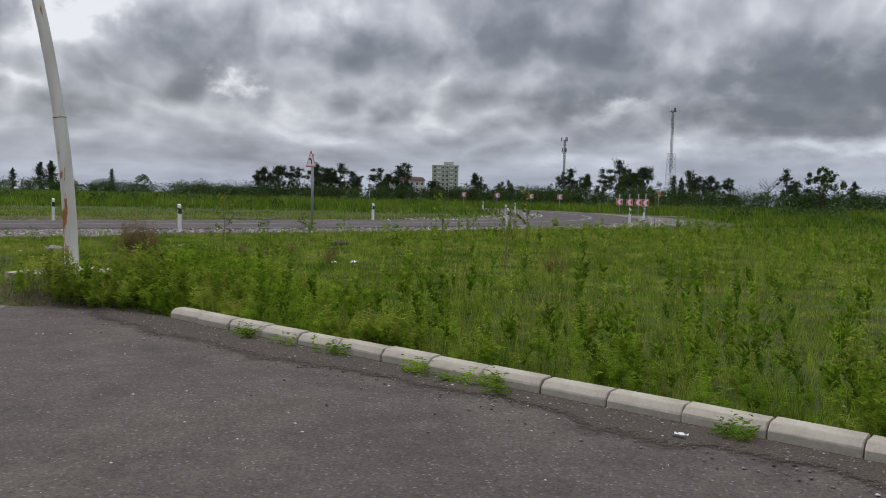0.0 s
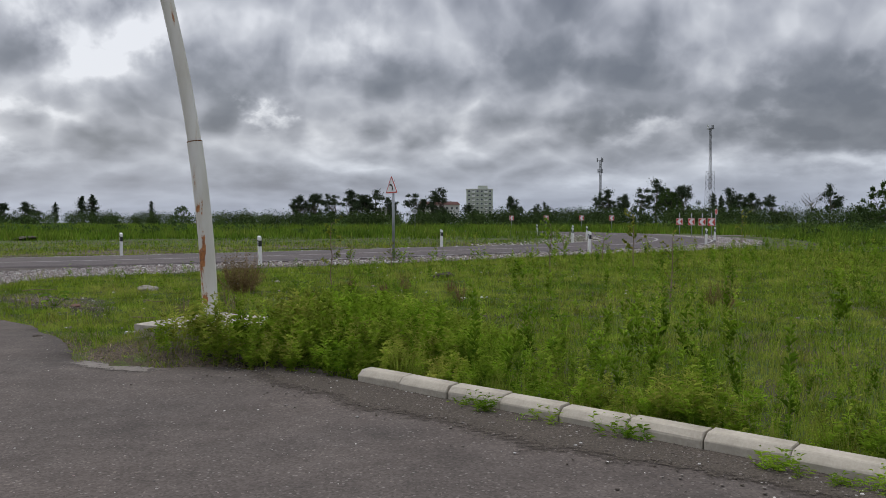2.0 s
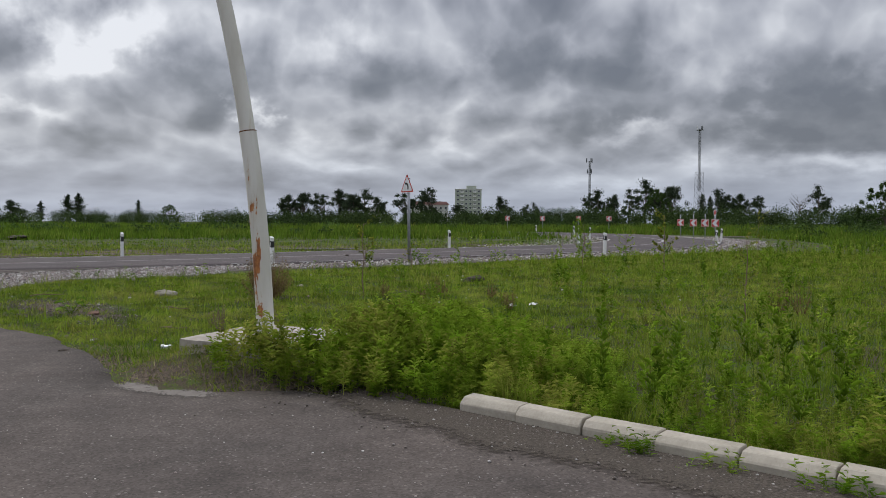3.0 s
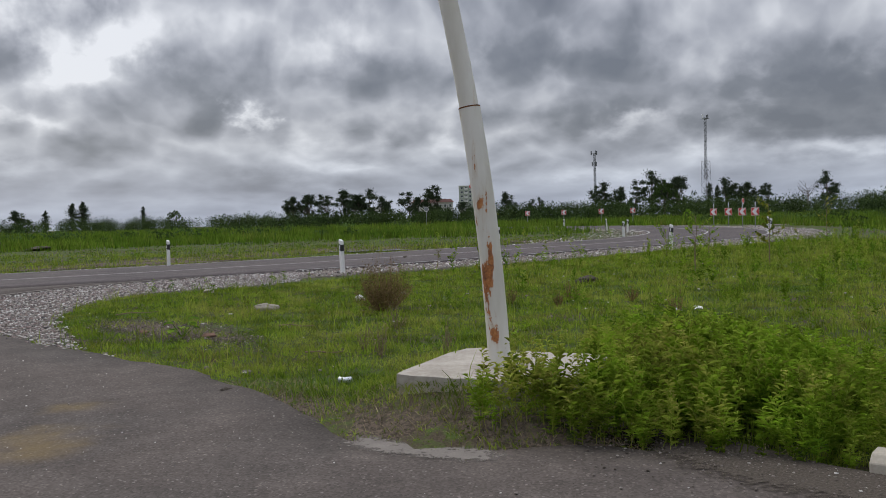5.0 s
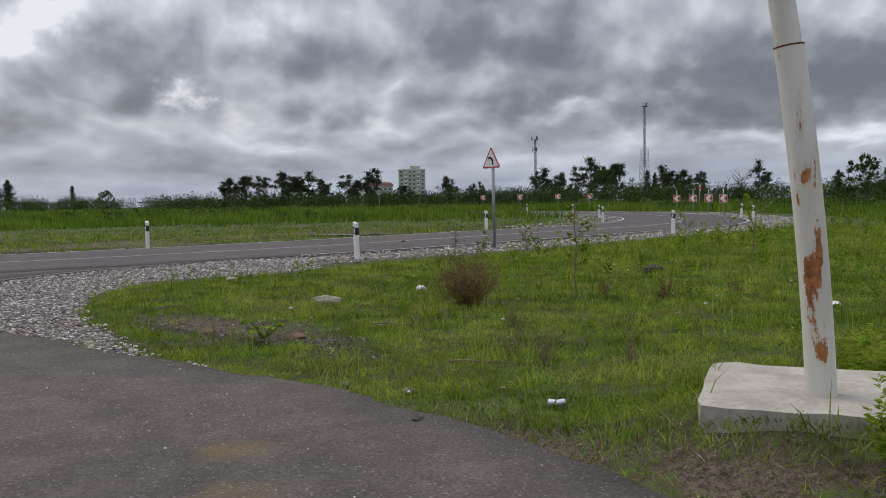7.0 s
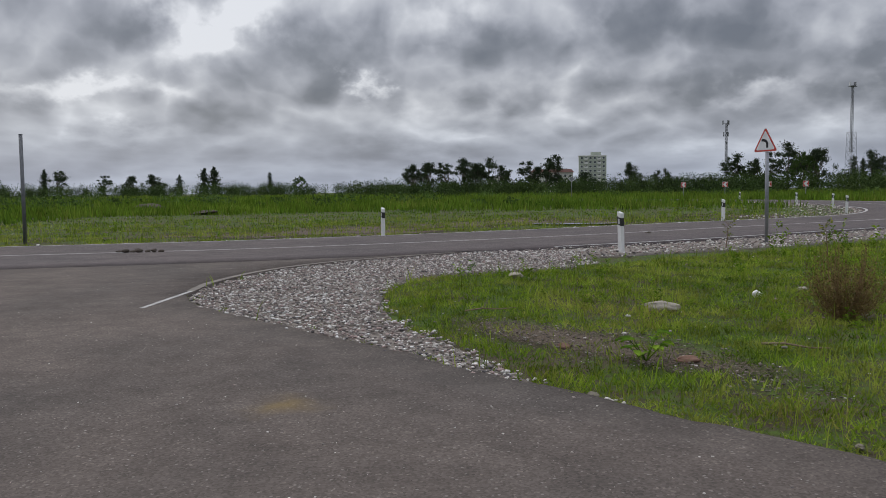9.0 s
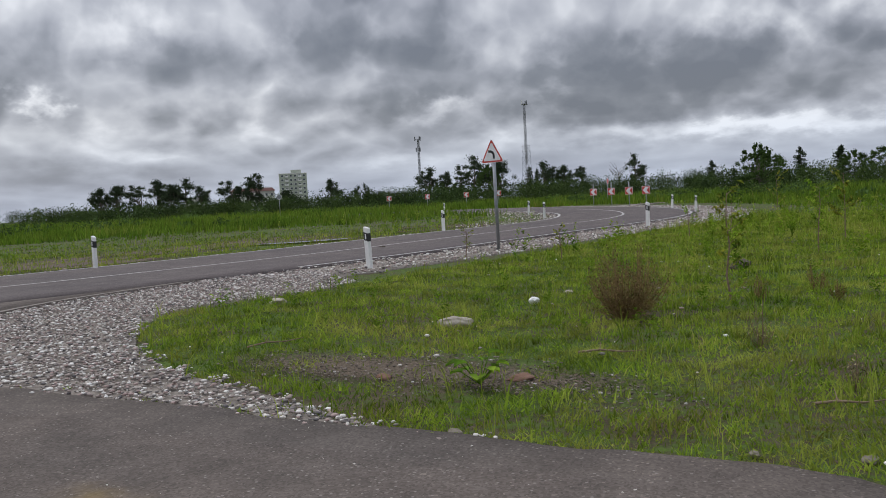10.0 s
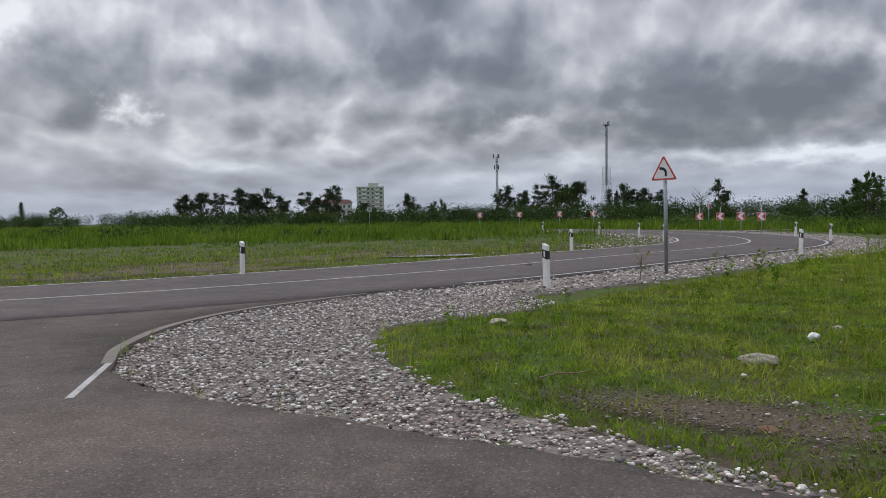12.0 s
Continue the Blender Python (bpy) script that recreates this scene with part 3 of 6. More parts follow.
def even(line, n):
    run = np.r_[0, np.cumsum(np.linalg.norm(np.diff(line, axis=0), axis=1))]
    at = np.linspace(0, run[-1], n)
    return np.stack([np.interp(at, run, line[:, 0]), np.interp(at, run, line[:, 1])], 1)


def setting(name, shape, mat, label, category, smooth=True, tint=None):
    return tagged(new(name, mesh_of(name, shape[0], shape[1], mat, smooth, tint)), label, category, kind="structure")


# one sheet of ground out to the horizon
def spread(lo, hi, step, reach):
    mid = np.arange(lo, hi + step / 2, step)
    out = np.geomspace(step, reach, 34)
    return np.r_[lo - out[::-1], mid, hi + out]


gx, gy = spread(-45, 60, 0.6, 3000), spread(-22, 110, 0.6, 3000)
GX, GY = np.meshgrid(gx, gy)
gz = soil_level(GX.ravel(), GY.ravel()) - 0.02 + 0.035 * (rough_noise(GX.ravel(), GY.ravel(), 3.0, 5) - 0.5)
far_off = np.hypot(GX.ravel() + 5, GY.ravel() - 40)
gz = gz - np.clip(far_off - 900, 0, None) * 0.0004
idx = np.arange(GX.size).reshape(GX.shape)
setting("ground", (np.c_[GX.ravel(), GY.ravel(), gz], np.stack([idx[:-1, :-1], idx[:-1, 1:], idx[1:, 1:], idx[1:, :-1]], -1).reshape(-1, 4)), SOIL,
        "flat meadow soil with moss and thin turf", "ground")

# the road, its painted lines, the drive
setting("road", sheet(ROAD_LINE - ROAD_SIDE * HALF, ROAD_LINE + ROAD_SIDE * HALF, 8, 0.0, 0.14), ROAD, "grey asphalt country road bending to the left", "road", False)
n_rows = 420
setting("driveway", sheet(even(LEFT, n_rows), even(EDGE, n_rows)[::1], 14, -0.005, 0.12), ASPHALT, "worn dusty asphalt side road with ragged edge", "driveway", False)


def stripe(offset, width, lo, hi, lift=0.005):
    q, s = ROAD_LINE[lo:hi], ROAD_SIDE[lo:hi]
    return sheet(q + s * (offset - width / 2), q + s * (offset + width / 2), 1, lift)


start = int(np.argmin(np.hypot(ROAD_LINE[:, 0] + 10.2, ROAD_LINE[:, 1] - 31)))
mouth = int(np.argmin(np.hypot(ROAD_LINE[:, 0] + 36, ROAD_LINE[:, 1] - 24)))
setting("centre_line", stripe(0.0, 0.12, 0, len(ROAD_LINE)), PAINT, "thin white painted centre line on asphalt", "road marking")
setting("edge_line", stripe(-3.3, 0.13, start, len(ROAD_LINE)), PAINT, "white painted edge line beside the gravel", "road marking")
setting("edge_line", stripe(-3.3, 0.13, 0, mouth), PAINT, "white painted edge line beside the gravel", "road marking")
setting("edge_line", stripe(3.38, 0.13, 0, len(ROAD_LINE)), PAINT, "white painted edge line along the meadow", "road marking")
dash = even(np.array([(-14.98, 19.35), (-14.83, 20.9)]), 8)
setting("edge_line", sheet(dash - (0.032, 0), dash + (0.032, 0), 1, 0.0), PAINT, "short worn white dash at the mouth", "road marking")
band = even(smooth_line([(-14.84, 20.9), (-14.8, 22.0), (-14.33, 23.65), (-13.36, 25.18), (-12.1, 26.3), (-10.7, 27.4)], 0.2), 40)
setting("edge_line", sheet(band - normals_of(band) * 0.05, band + normals_of(band) * 0.07, 2, 0.0), PATCH, "dusty pale kerb band rounding the gravel corner", "road marking")
patch = even(np.array([(-8.1, 10.95), (-7.75, 10.62), (-7.45, 10.42), (-7.05, 10.2)]), 30)
ends = np.clip(np.minimum(np.arange(30), 29 - np.arange(30)) / 6, 0, 1)
setting("mortar_patch", sheet(patch - normals_of(patch) * 0.12, patch + normals_of(patch) * 0.26, 6, 0.0), SPILL, "pale mortar spilt over the asphalt edge", "mortar",
        tint=(ends[:, None] * np.array([0, 0.5, 0.9, 1, 0.9, 0.5, 0])[None] * 0.5).ravel())

# dirt washed against the kerb
s_along = np.arange(-2.6, 20, 0.06)
foot = KERB_START + np.outer(s_along, KERB_WAY) - KERB_OUT * 0.02
rag = 0.30 + 0.55 * rough_noise(foot[:, 0], foot[:, 1], 2.6, 12) + 0.16 * (rough_noise(foot[:, 0], foot[:, 1], 0.5, 13) - 0.5) + 0.07 * (rough_noise(foot[:, 0], foot[:, 1], 0.16, 14) - 0.5)
foot = foot - KERB_OUT * np.clip(-s_along - 0.2, 0, 1)[:, None] * 0.25
setting("kerb_dirt", sheet(foot, foot + KERB_OUT * (rag + 0.12)[:, None], 6, 0.002), KERB_DIRT, "dark damp dirt and grit along the kerb", "dirt",
        tint=np.tile(np.clip(1.15 - 1.2 * np.arange(7) / 6, 0, 1), len(foot)))

# trodden bare soil: beside the slab, and the stony patch in the turf
worn_edge = even(smooth_line([(-5.6, 9.95), (-6.4, 10.42), (-7.3, 10.62), (-7.85, 11.0), (-8.15, 11.5), (-8.5, 12.3), (-9.0, 13.2)], 0.1), 60)
ends = np.clip(np.minimum(np.arange(60), 59 - np.arange(60)) / 12, 0, 1)


def soil_sheet(name, a, b, cols, tint, label):
    v, f = sheet(a, b, cols, 0.0)
    v[:, 2] = soil_level(v[:, 0], v[:, 1]) + 0.003
    setting(name, (v, f), BARE, label, "soil", tint=tint)


soil_sheet("bare_soil", worn_edge + normals_of(worn_edge) * 0.25, worn_edge - normals_of(worn_edge) * 0.55, 8,
           (ends[:, None] * np.array([0, 0.5, 0.9, 1, 1, 0.85, 0.6, 0.3, 0])[None] * 0.40).ravel(), "trodden brown soil between slab and asphalt")
mid_a = np.array([-11.6, 18.9]) + np.outer(np.linspace(0, 1, 40), (3.0, -3.7))
across = np.array([0.78, 0.62])
ends = np.sin(np.pi * np.linspace(0, 1, 40)) ** 0.6
soil_sheet("bare_soil", mid_a - across * 0.7, mid_a + across * 0.7, 8, (ends[:, None] * np.array([0, 0.35, 0.7, 0.9, 1, 0.9, 0.7, 0.35, 0])[None] * 0.47).ravel(),
           "stony brown soil showing through the turf")

# worn soil on the far verge
i0, i1 = (int(np.argmin(np.hypot(ROAD_LINE[:, 0] - px, ROAD_LINE[:, 1] - py))) for px, py in ((-24, 26.8), (11.0, 45.7)))
v_line, v_side = ROAD_LINE[i0:i1], ROAD_SIDE[i0:i1]
v_pts = np.concatenate([v_line + v_side * (HALF + 0.6 + 0.75 * k) for k in range(13)])
v_tint = (rough_noise(v_pts[:, 0], v_pts[:, 1], 7.0, 91) * 0.7 + rough_noise(v_pts[:, 0], v_pts[:, 1], 2.0, 92) * 0.5 - 0.2).reshape(13, -1)
v_tint *= np.array([0.2, 0.5, 0.7, 0.9, 1, 1, 1, 0.9, 0.8, 0.7, 0.5, 0.3, 0])[:, None] * np.clip(np.minimum(np.arange(i1 - i0), np.arange(i1 - i0)[::-1]) / 8, 0, 1)
soil_sheet("bare_soil", v_line + v_side * (HALF + 0.6), v_line + v_side * (HALF + 9.6), 12, np.clip(v_tint.T, 0, 1).ravel(), "stony brown soil on the far verge")

# gravel beds: the corner and both shoulders
corner = EDGE[(EDGE[:, 1] > 14.9)]
g_line = smooth_line(GRASS_LINE[:10] , 0.15)
setting("gravel_bed", sheet(even(corner, 90), even(g_line, 90), 8, -0.044, 0.06), GRAVEL_BED, "bed of fine grit under the river gravel", "gravel bed")
q, s = ROAD_LINE[start - 3:], ROAD_SIDE[start - 3:]
setting("gravel_bed", sheet(q - s * (HALF - 0.05), q - s * (HALF + 2.3), 3, -0.044, 0.06), GRAVEL_BED, "bed of fine grit under the river gravel", "gravel bed")
setting("gravel_bed", sheet(ROAD_LINE + ROAD_SIDE * (HALF - 0.05), ROAD_LINE + ROAD_SIDE * (HALF + 0.35), 2, -0.044, 0.06), GRAVEL_BED,
        "narrow bed of grit along the road's far edge", "gravel bed")
track = even(smooth_line([(21.5, 63.5), (28, 66.5), (36, 67.0), (46, 66.6), (60, 65.0)], 0.5), 60)
setting("gravel_track", sheet(track - normals_of(track) * 0.8, track + normals_of(track) * 0.8, 3, -0.02), GRAVEL_BED, "pale gravel track leaving the bend", "track")

# puddle on the far verge
t_ring = np.linspace(0, 2 * np.pi, 40, endpoint=False)
ring = np.c_[-6.0 + 1.5 * np.cos(t_ring) * (1 + 0.25 * np.sin(3 * t_ring)), 40.4 + 0.5 * np.sin(t_ring) * (1 + 0.3 * np.cos(2 * t_ring))]
WATER = worn("puddle_water", (0.03, 0.03, 0.028), (0.05, 0.048, 0.042), 3.0, 0.04, 0, 0.0)
tagged(new("puddle", mesh_of("puddle", np.c_[ring, height(ring[:, 0], ring[:, 1]) + 0.005], [tuple(range(40))], WATER)), "shallow rain puddle on the grassy verge", "puddle", kind="structure")


# ---------------------------------------------------------------- what lies where
EDGE_POLY = np.vstack([EDGE, LEFT[::-1]])
GRAVEL_POLY = np.vstack([EDGE[(EDGE[:, 1] > 14.9)], np.array(smooth_line(GRASS_LINE, 0.3))[::-1]])
SLAB_AT, SLAB_U = (-6.72, 11.82), (0.57, 0.82)
rx_dirt, dirt_mid = np.array([0.62, -0.78]), np.array([-10.15, 17.1])


def bare(x, y):
    """How thin the turf is: 1 on the stony patch of soil, on trodden spots and on the far verge."""
    u = (x - dirt_mid[0]) * rx_dirt[0] + (y - dirt_mid[1]) * rx_dirt[1]
    v = (x - dirt_mid[0]) * 0.78 + (y - dirt_mid[1]) * 0.62
    spot = 1.15 - (u / 1.9) ** 2 - (v / 0.75) ** 2 + 1.1 * (rough_noise(x, y, 0.9, 21) - 0.5)
    u2 = (x + 9.2) * 0.62 - (y - 15.3) * 0.78
    v2 = (x + 9.2) * 0.78 + (y - 15.3) * 0.62
    spot2 = 0.7 - (u2 / 0.9) ** 2 - (v2 / 0.4) ** 2 + 1.2 * (rough_noise(x, y, 0.7, 22) - 0.5)
    return np.clip(np.maximum(spot, spot2), 0, 1)


def off_pave(x, y, margin=0.0):
    d, side_of = away(x, y, ROAD_LINE[::2])
    ok = d > HALF + 0.3 + margin
    ok &= ~((side_of < 0) & (d < HALF + np.where(x < -5, 1.35, 1.75) + 0.8 * (rough_noise(x, y, 1.1, 31) - 0.5)) & (x > -11) & (y > 24))
    ok &= ~inside(x, y, EDGE_POLY)
    grow = 0.35 * (rough_noise(x, y, 0.6, 32) - 0.5)
    ok &= ~inside(x + grow, y + grow, GRAVEL_POLY)
    u = (x - SLAB_AT[0]) * SLAB_U[0] + (y - SLAB_AT[1]) * SLAB_U[1]
    v = (x - SLAB_AT[0]) * SLAB_U[1] - (y - SLAB_AT[1]) * SLAB_U[0]
    ok &= ~((np.abs(u) < 0.60) & (np.abs(v) < 0.60))
    k = (x - KERB_START[0]) * KERB_OUT[0] + (y - KERB_START[1]) * KERB_OUT[1]
    a = (x - KERB_START[0]) * KERB_WAY[0] + (y - KERB_START[1]) * KERB_WAY[1]
    ok &= ~((a > -0.1) & (a < 23) & (k > -0.24))
    return ok


def kerb_frame(x, y):
    """Distance along the kerb from its end, and behind it into the meadow."""
    a = (x - KERB_START[0]) * KERB_WAY[0] + (y - KERB_START[1]) * KERB_WAY[1]
    k = -((x - KERB_START[0]) * KERB_OUT[0] + (y - KERB_START[1]) * KERB_OUT[1])
    return a, k


# ---------------------------------------------------------------- kerb
kerb = thing("kerb", pose(0, 0, 0), "pale concrete kerb of chamfered stones beside the drive", "kerb", kind="structure")
profile = [(0.0, -0.12), (0.004, 0.052), (0.05, 0.098), (0.165, 0.103), (0.17, -0.12)]


def kerb_stone_mesh(length, seed):
    r = random.Random(seed)
    v, f = prism(profile, 0.005, length - 0.005)
    v, f = bevelled((v, f), 0.007)
    v = [(x + r.uniform(-0.002, 0.002), y + r.uniform(-0.003, 0.003), z + r.uniform(-0.002, 0.002)) for x, y, z in v]
    return mesh_of("kerb_stone", v, f, CONCRETE)


full = [kerb_stone_mesh(0.52, k) for k in range(6)]
along, k = 0.0, 0
yaw_kerb = math.degrees(math.atan2(-KERB_OUT[1], -KERB_OUT[0]))
for size in (0.52,) * 42:
    p = KERB_START + KERB_WAY * (along + size)
    rnd = random.Random(k)
    ob = part("kerb_stone", full[k % 6], CONCRETE, kerb)
    ob.matrix_basis = pose(p[0] + rnd.uniform(-0.008, 0.008), p[1], float(height(p[0], p[1])) + rnd.uniform(-0.006, 0.006), rnd.uniform(-0.4, 0.4), rnd.uniform(-1, 1), yaw_kerb + rnd.uniform(-0.35, 0.35))
    along, k = along + size + 0.001, k + 1


# ---------------------------------------------------------------- pole and slab
slab = thing("concrete_slab", pose(SLAB_AT[0], SLAB_AT[1], 0.10, 0, 0, math.degrees(math.atan2(SLAB_U[1], SLAB_U[0]))), "weathered square concrete foundation slab in the grass", "slab")
bm = bmesh.new()
bmesh.ops.create_cube(bm, size=1.0)
bmesh.ops.scale(bm, vec=(1.3, 1.3, 0.32), verts=bm.verts)
bmesh.ops.subdivide_edges(bm, edges=bm.edges[:], cuts=7, use_grid_fill=True)
for v in bm.verts:
    n3 = noise.noise_vector(v.co * 5)
    v.co += Vector(n3) * 0.014
    if abs(v.co.x) > 0.6 and abs(v.co.y) > 0.6:
        v.co.x, v.co.y = v.co.x * 0.965, v.co.y * 0.965
    if v.co.z > 0.1:
        v.co.z += 0.012 * noise.noise(v.co * 2.2)
bmesh.ops.translate(bm, vec=(0, 0, 0.03), verts=bm.verts)
me = bpy.data.meshes.new("slab")
bm.to_mesh(me), bm.free()
me.materials.append(SLAB)
part("slab", me, SLAB, slab)

lamp = thing("lamp_pole", pose(-6.78, 11.75, 0.19), "leaning white steel pole with flaking rusty paint", "pole")


def on_pole(z):
    """The bent axis of the pole."""
    return Vector((-0.024 - 0.0209 * z - 0.0294 * z * z, -0.046 + 0.0408 * z + 0.0015 * z * z, z))


LOW_TOP = on_pole(2.06)
bend = [on_pole(z) for z in np.linspace(-0.02, 2.06, 9)]
part("lower_tube", tube(bend, [0.085 - 0.003 * s for s in np.linspace(0, 1, 9)], 24, False), POLE_PAINT, lamp, smooth=True)
upper = [on_pole(z) if z < 4.2 else on_pole(4.2) + Vector((-0.27, 0.05, 1)) * (z - 4.2) for z in np.linspace(2.0, 7.0, 14)]
part("upper_tube", tube(upper, [0.073 - 0.010 * s for s in np.linspace(0, 1, 14)], 24, False), POLE_PAINT, lamp, smooth=True)
ring_axis = (bend[-1] - bend[-2]).normalized()
part("collar_ring", tube([bend[-1] - ring_axis * 0.006, bend[-1] + ring_axis * 0.004], 0.0828, 24), RUST, lamp, "rusted weld ring")
part("foot_ring", tube([on_pole(0.005), on_pole(0.02)], 0.088, 24), RUST, lamp, "rust stained foot ring")


# ---------------------------------------------------------------- roadside furniture
def delineator():
    ob = thing("delineator_post", pose(0, 0, 0), "white plastic road delineator post with black band", "road post", "delineator posts along the road")
    out = [(-0.06, -0.25), (0.06, -0.25), (0.06, 0.80), (-0.06, 0.84)]
    part("body", bevelled(prism(out, -0.045, 0.045), 0.016, 2), WHITE, ob)
    sash = [(-0.0625, 0.56), (0.0625, 0.52), (0.0625, 0.70), (-0.0625, 0.74)]
    part("black_band", bevelled(prism(sash, -0.0475, 0.0475), 0.014, 2), BLACK, ob, "slanted black band")
    part("reflector", bevelled(block(0.0, -0.049, 0.63, 0.035, 0.008, 0.11), 0.003), SIGN_WHITE, ob, "small pale reflector")
    part("reflector", bevelled(block(0.0, 0.049, 0.63, 0.035, 0.008, 0.11), 0.003), RED, ob, "small red reflector")
    return ob


posts = [(-12.88, 33.72), (-7.47, 27.17), (-0.14, 41.5), (5.02, 35.05), (8.6, 49.2), (12.3, 58.1), (13.8, 66.2),
         (13.0, 74.5), (18.5, 51.6), (14.5, 44.4)]
tilts = [(0, 1), (1, -1), (0, 0), (-1, 1), (2, 1), (-1, 2), (0, -2), (1, 0), (-2, 3), (1, 2)]
first = delineator()
for i, ((x, y), (rx, ry)) in enumerate(zip(posts, tilts)):
    near = int(np.argmin(np.hypot(ROAD_LINE[:, 0] - x, ROAD_LINE[:, 1] - y)))
    m = pose(x, y, float(height(x, y)) - 0.01, rx, ry, math.degrees(math.atan2(ROAD_SIDE[near][1], ROAD_SIDE[near][0])) + 180)
    if i:
        copy_thing(first, m)
    else:
        first.matrix_basis = m


def rounded(corners, r, steps=5):
    """A convex outline with rounded corners, in x and z."""
    out = []
    n = len(corners)
    for i in range(n):
        p, a, b = Vector(corners[i]), Vector(corners[i - 1]), Vector(corners[(i + 1) % n])
        u, v = (a - p).normalized(), (b - p).normalized()
        half = math.acos(max(-1, min(1, u.dot(v)))) / 2
        c = p + (u + v).normalized() * (r / math.sin(half))
        p0, p1 = p + u * (r / math.tan(half)), p + v * (r / math.tan(half))
        a0 = math.atan2(p0.y - c.y, p0.x - c.x)
        a1 = math.atan2(p1.y - c.y, p1.x - c.x)
        d = (a1 - a0 + math.pi) % (2 * math.pi) - math.pi
        out += [(c.x + r * math.cos(a0 + d * k / steps), c.y + r * math.sin(a0 + d * k / steps)) for k in range(steps + 1)]
    return out


def triangle(side, z, r):
    h = side * 0.866
    return rounded([(-side / 2, z), (side / 2, z), (0, z + h)], r)


def scaled(outline, f, cx, cz):
    return [(cx + (x - cx) * f, cz + (z - cz) * f) for x, z in outline]


def warning_sign(m):
    ob = thing("warning_sign", m, "triangular red bordered bend warning sign on steel post", "road sign")
    part("post", tube([(0, 0, -0.3), (0, 0, 2.62)], 0.044, 16), ZINC, ob, "galvanised round post", smooth=True)
    part("post_cap", tube([(0, 0, 2.62), (0, 0, 2.635)], 0.046, 16), BLACK, ob)
    base, cz = triangle(0.70, 2.19, 0.035), 2.19 + 0.202
    part("plate", prism(base, -0.062, -0.054), SIGN_WHITE, ob, "white rimmed sign plate")
    part("red_border", prism(scaled(base, 0.955, 0, cz), -0.0655, -0.058), RED, ob, "red border")
    part("white_field", prism(scaled(base, 0.775, 0, cz), -0.069, -0.060), SIGN_WHITE, ob, "white field")
    arc = [(0.055, 2.285)] + [(-0.065 + 0.12 * math.cos(a), 2.37 + 0.10 * math.sin(a)) for a in np.linspace(0, math.pi / 2, 8)] + [(-0.105, 2.472)]
    wide = 0.03
    left, right = [], []
    for i, (x, z) in enumerate(arc):
        p, q = arc[max(i - 1, 0)], arc[min(i + 1, len(arc) - 1)]
        d = Vector((q[0] - p[0], q[1] - p[1])).normalized()
        left.append((x - d.y * wide, z + d.x * wide)), right.append((x + d.y * wide, z - d.x * wide))
    v = [(x, -0.0715, z) for x, z in left + right] + [(x, -0.068, z) for x, z in left + right]
    n = len(left)
    f = [(i, i + 1, n + i + 1, n + i) for i in range(n - 1)] + [(2 * n + i, 3 * n + i, 3 * n + i + 1, 2 * n + i + 1) for i in range(n - 1)]
    f += [(i, 2 * n + i, 2 * n + i + 1, i + 1) for i in range(n - 1)] + [(n + i, n + i + 1, 3 * n + i + 1, 3 * n + i) for i in range(n - 1)]
    part("bend_symbol", (v, f), BLACK, ob, "black left bend symbol")
    for z in (2.28, 2.52):
        part("clamp", bevelled(block(0, -0.03, z, 0.13, 0.045, 0.03), 0.004), ZINC, ob)
    return ob


warning_sign(pose(-3.38, 29.53, float(height(-3.38, 29.53)) - 0.03, 0.0, -0.6, -60))


def chevron_sign(m, board, total, label):
    """A square bend marker: red with a white arrow to the left."""
    ob = thing("bend_marker", m, label, "road sign", "bend markers along the bend")
    part("post", tube([(0, 0, -0.3), (0, 0, total)], 0.035, 10), ZINC, ob, smooth=True)
    part("plate", bevelled(block(0, -0.045, board, 0.55, 0.012, 0.55), 0.004), SIGN_WHITE, ob, "white edged plate")
    part("red_field", bevelled(block(0, -0.050, board, 0.52, 0.012, 0.52), 0.003), RED, ob, "red field")
    z = board
    arrow = [(-0.215, z), (-0.02, z + 0.225), (0.225, z + 0.225), (0.05, z), (0.225, z - 0.225), (-0.02, z - 0.225)]
    part("arrow", prism(arrow, -0.0605, -0.054), SIGN_WHITE, ob, "white arrow pointing left")
    for dz in (-0.2, 0.2):
        part("clamp", bevelled(block(0, -0.02, z + dz, 0.1, 0.05, 0.03), 0.004), ZINC, ob)
    return ob


def facing(x, y, tx, ty):
    return math.degrees(math.atan2(tx - x, -(ty - y)))


for i, (x, y) in enumerate([(16.4, 99.8), (19.7, 96.3), (22.85, 92.8), (25.4, 90.1)]):
    chevron_sign(pose(x, y, float(height(x, y)), 0, 0, facing(x, y, 12, 40)), 1.42, 1.72, "red and white bend marker above tall grass")
for i, (x, y) in enumerate([(23.9, 69.0), (23.4, 65.6), (22.7, 62.2), (21.85, 58.9)]):
    chevron_sign(pose(x, y, float(height(x, y)), 0, 0, facing(x, y, -8, 30)), 1.10, 1.78, "red and white bend marker on tall steel post")


def disc_sign(m, mat, label, top):
    ob = thing("round_sign", m, label, "road sign")
    part("post", tube([(0, 0, -0.3), (0, 0, top - 0.05)], 0.035, 10), ZINC, ob, smooth=True)
    part("plate", tube([(0, -0.05, top - 0.3), (0, -0.04, top - 0.3)], 0.30, 24), SIGN_WHITE, ob, "white rimmed round plate")
    part("face", tube([(0, -0.056, top - 0.3), (0, -0.047, top - 0.3)], 0.26, 24), mat, ob)
    return ob


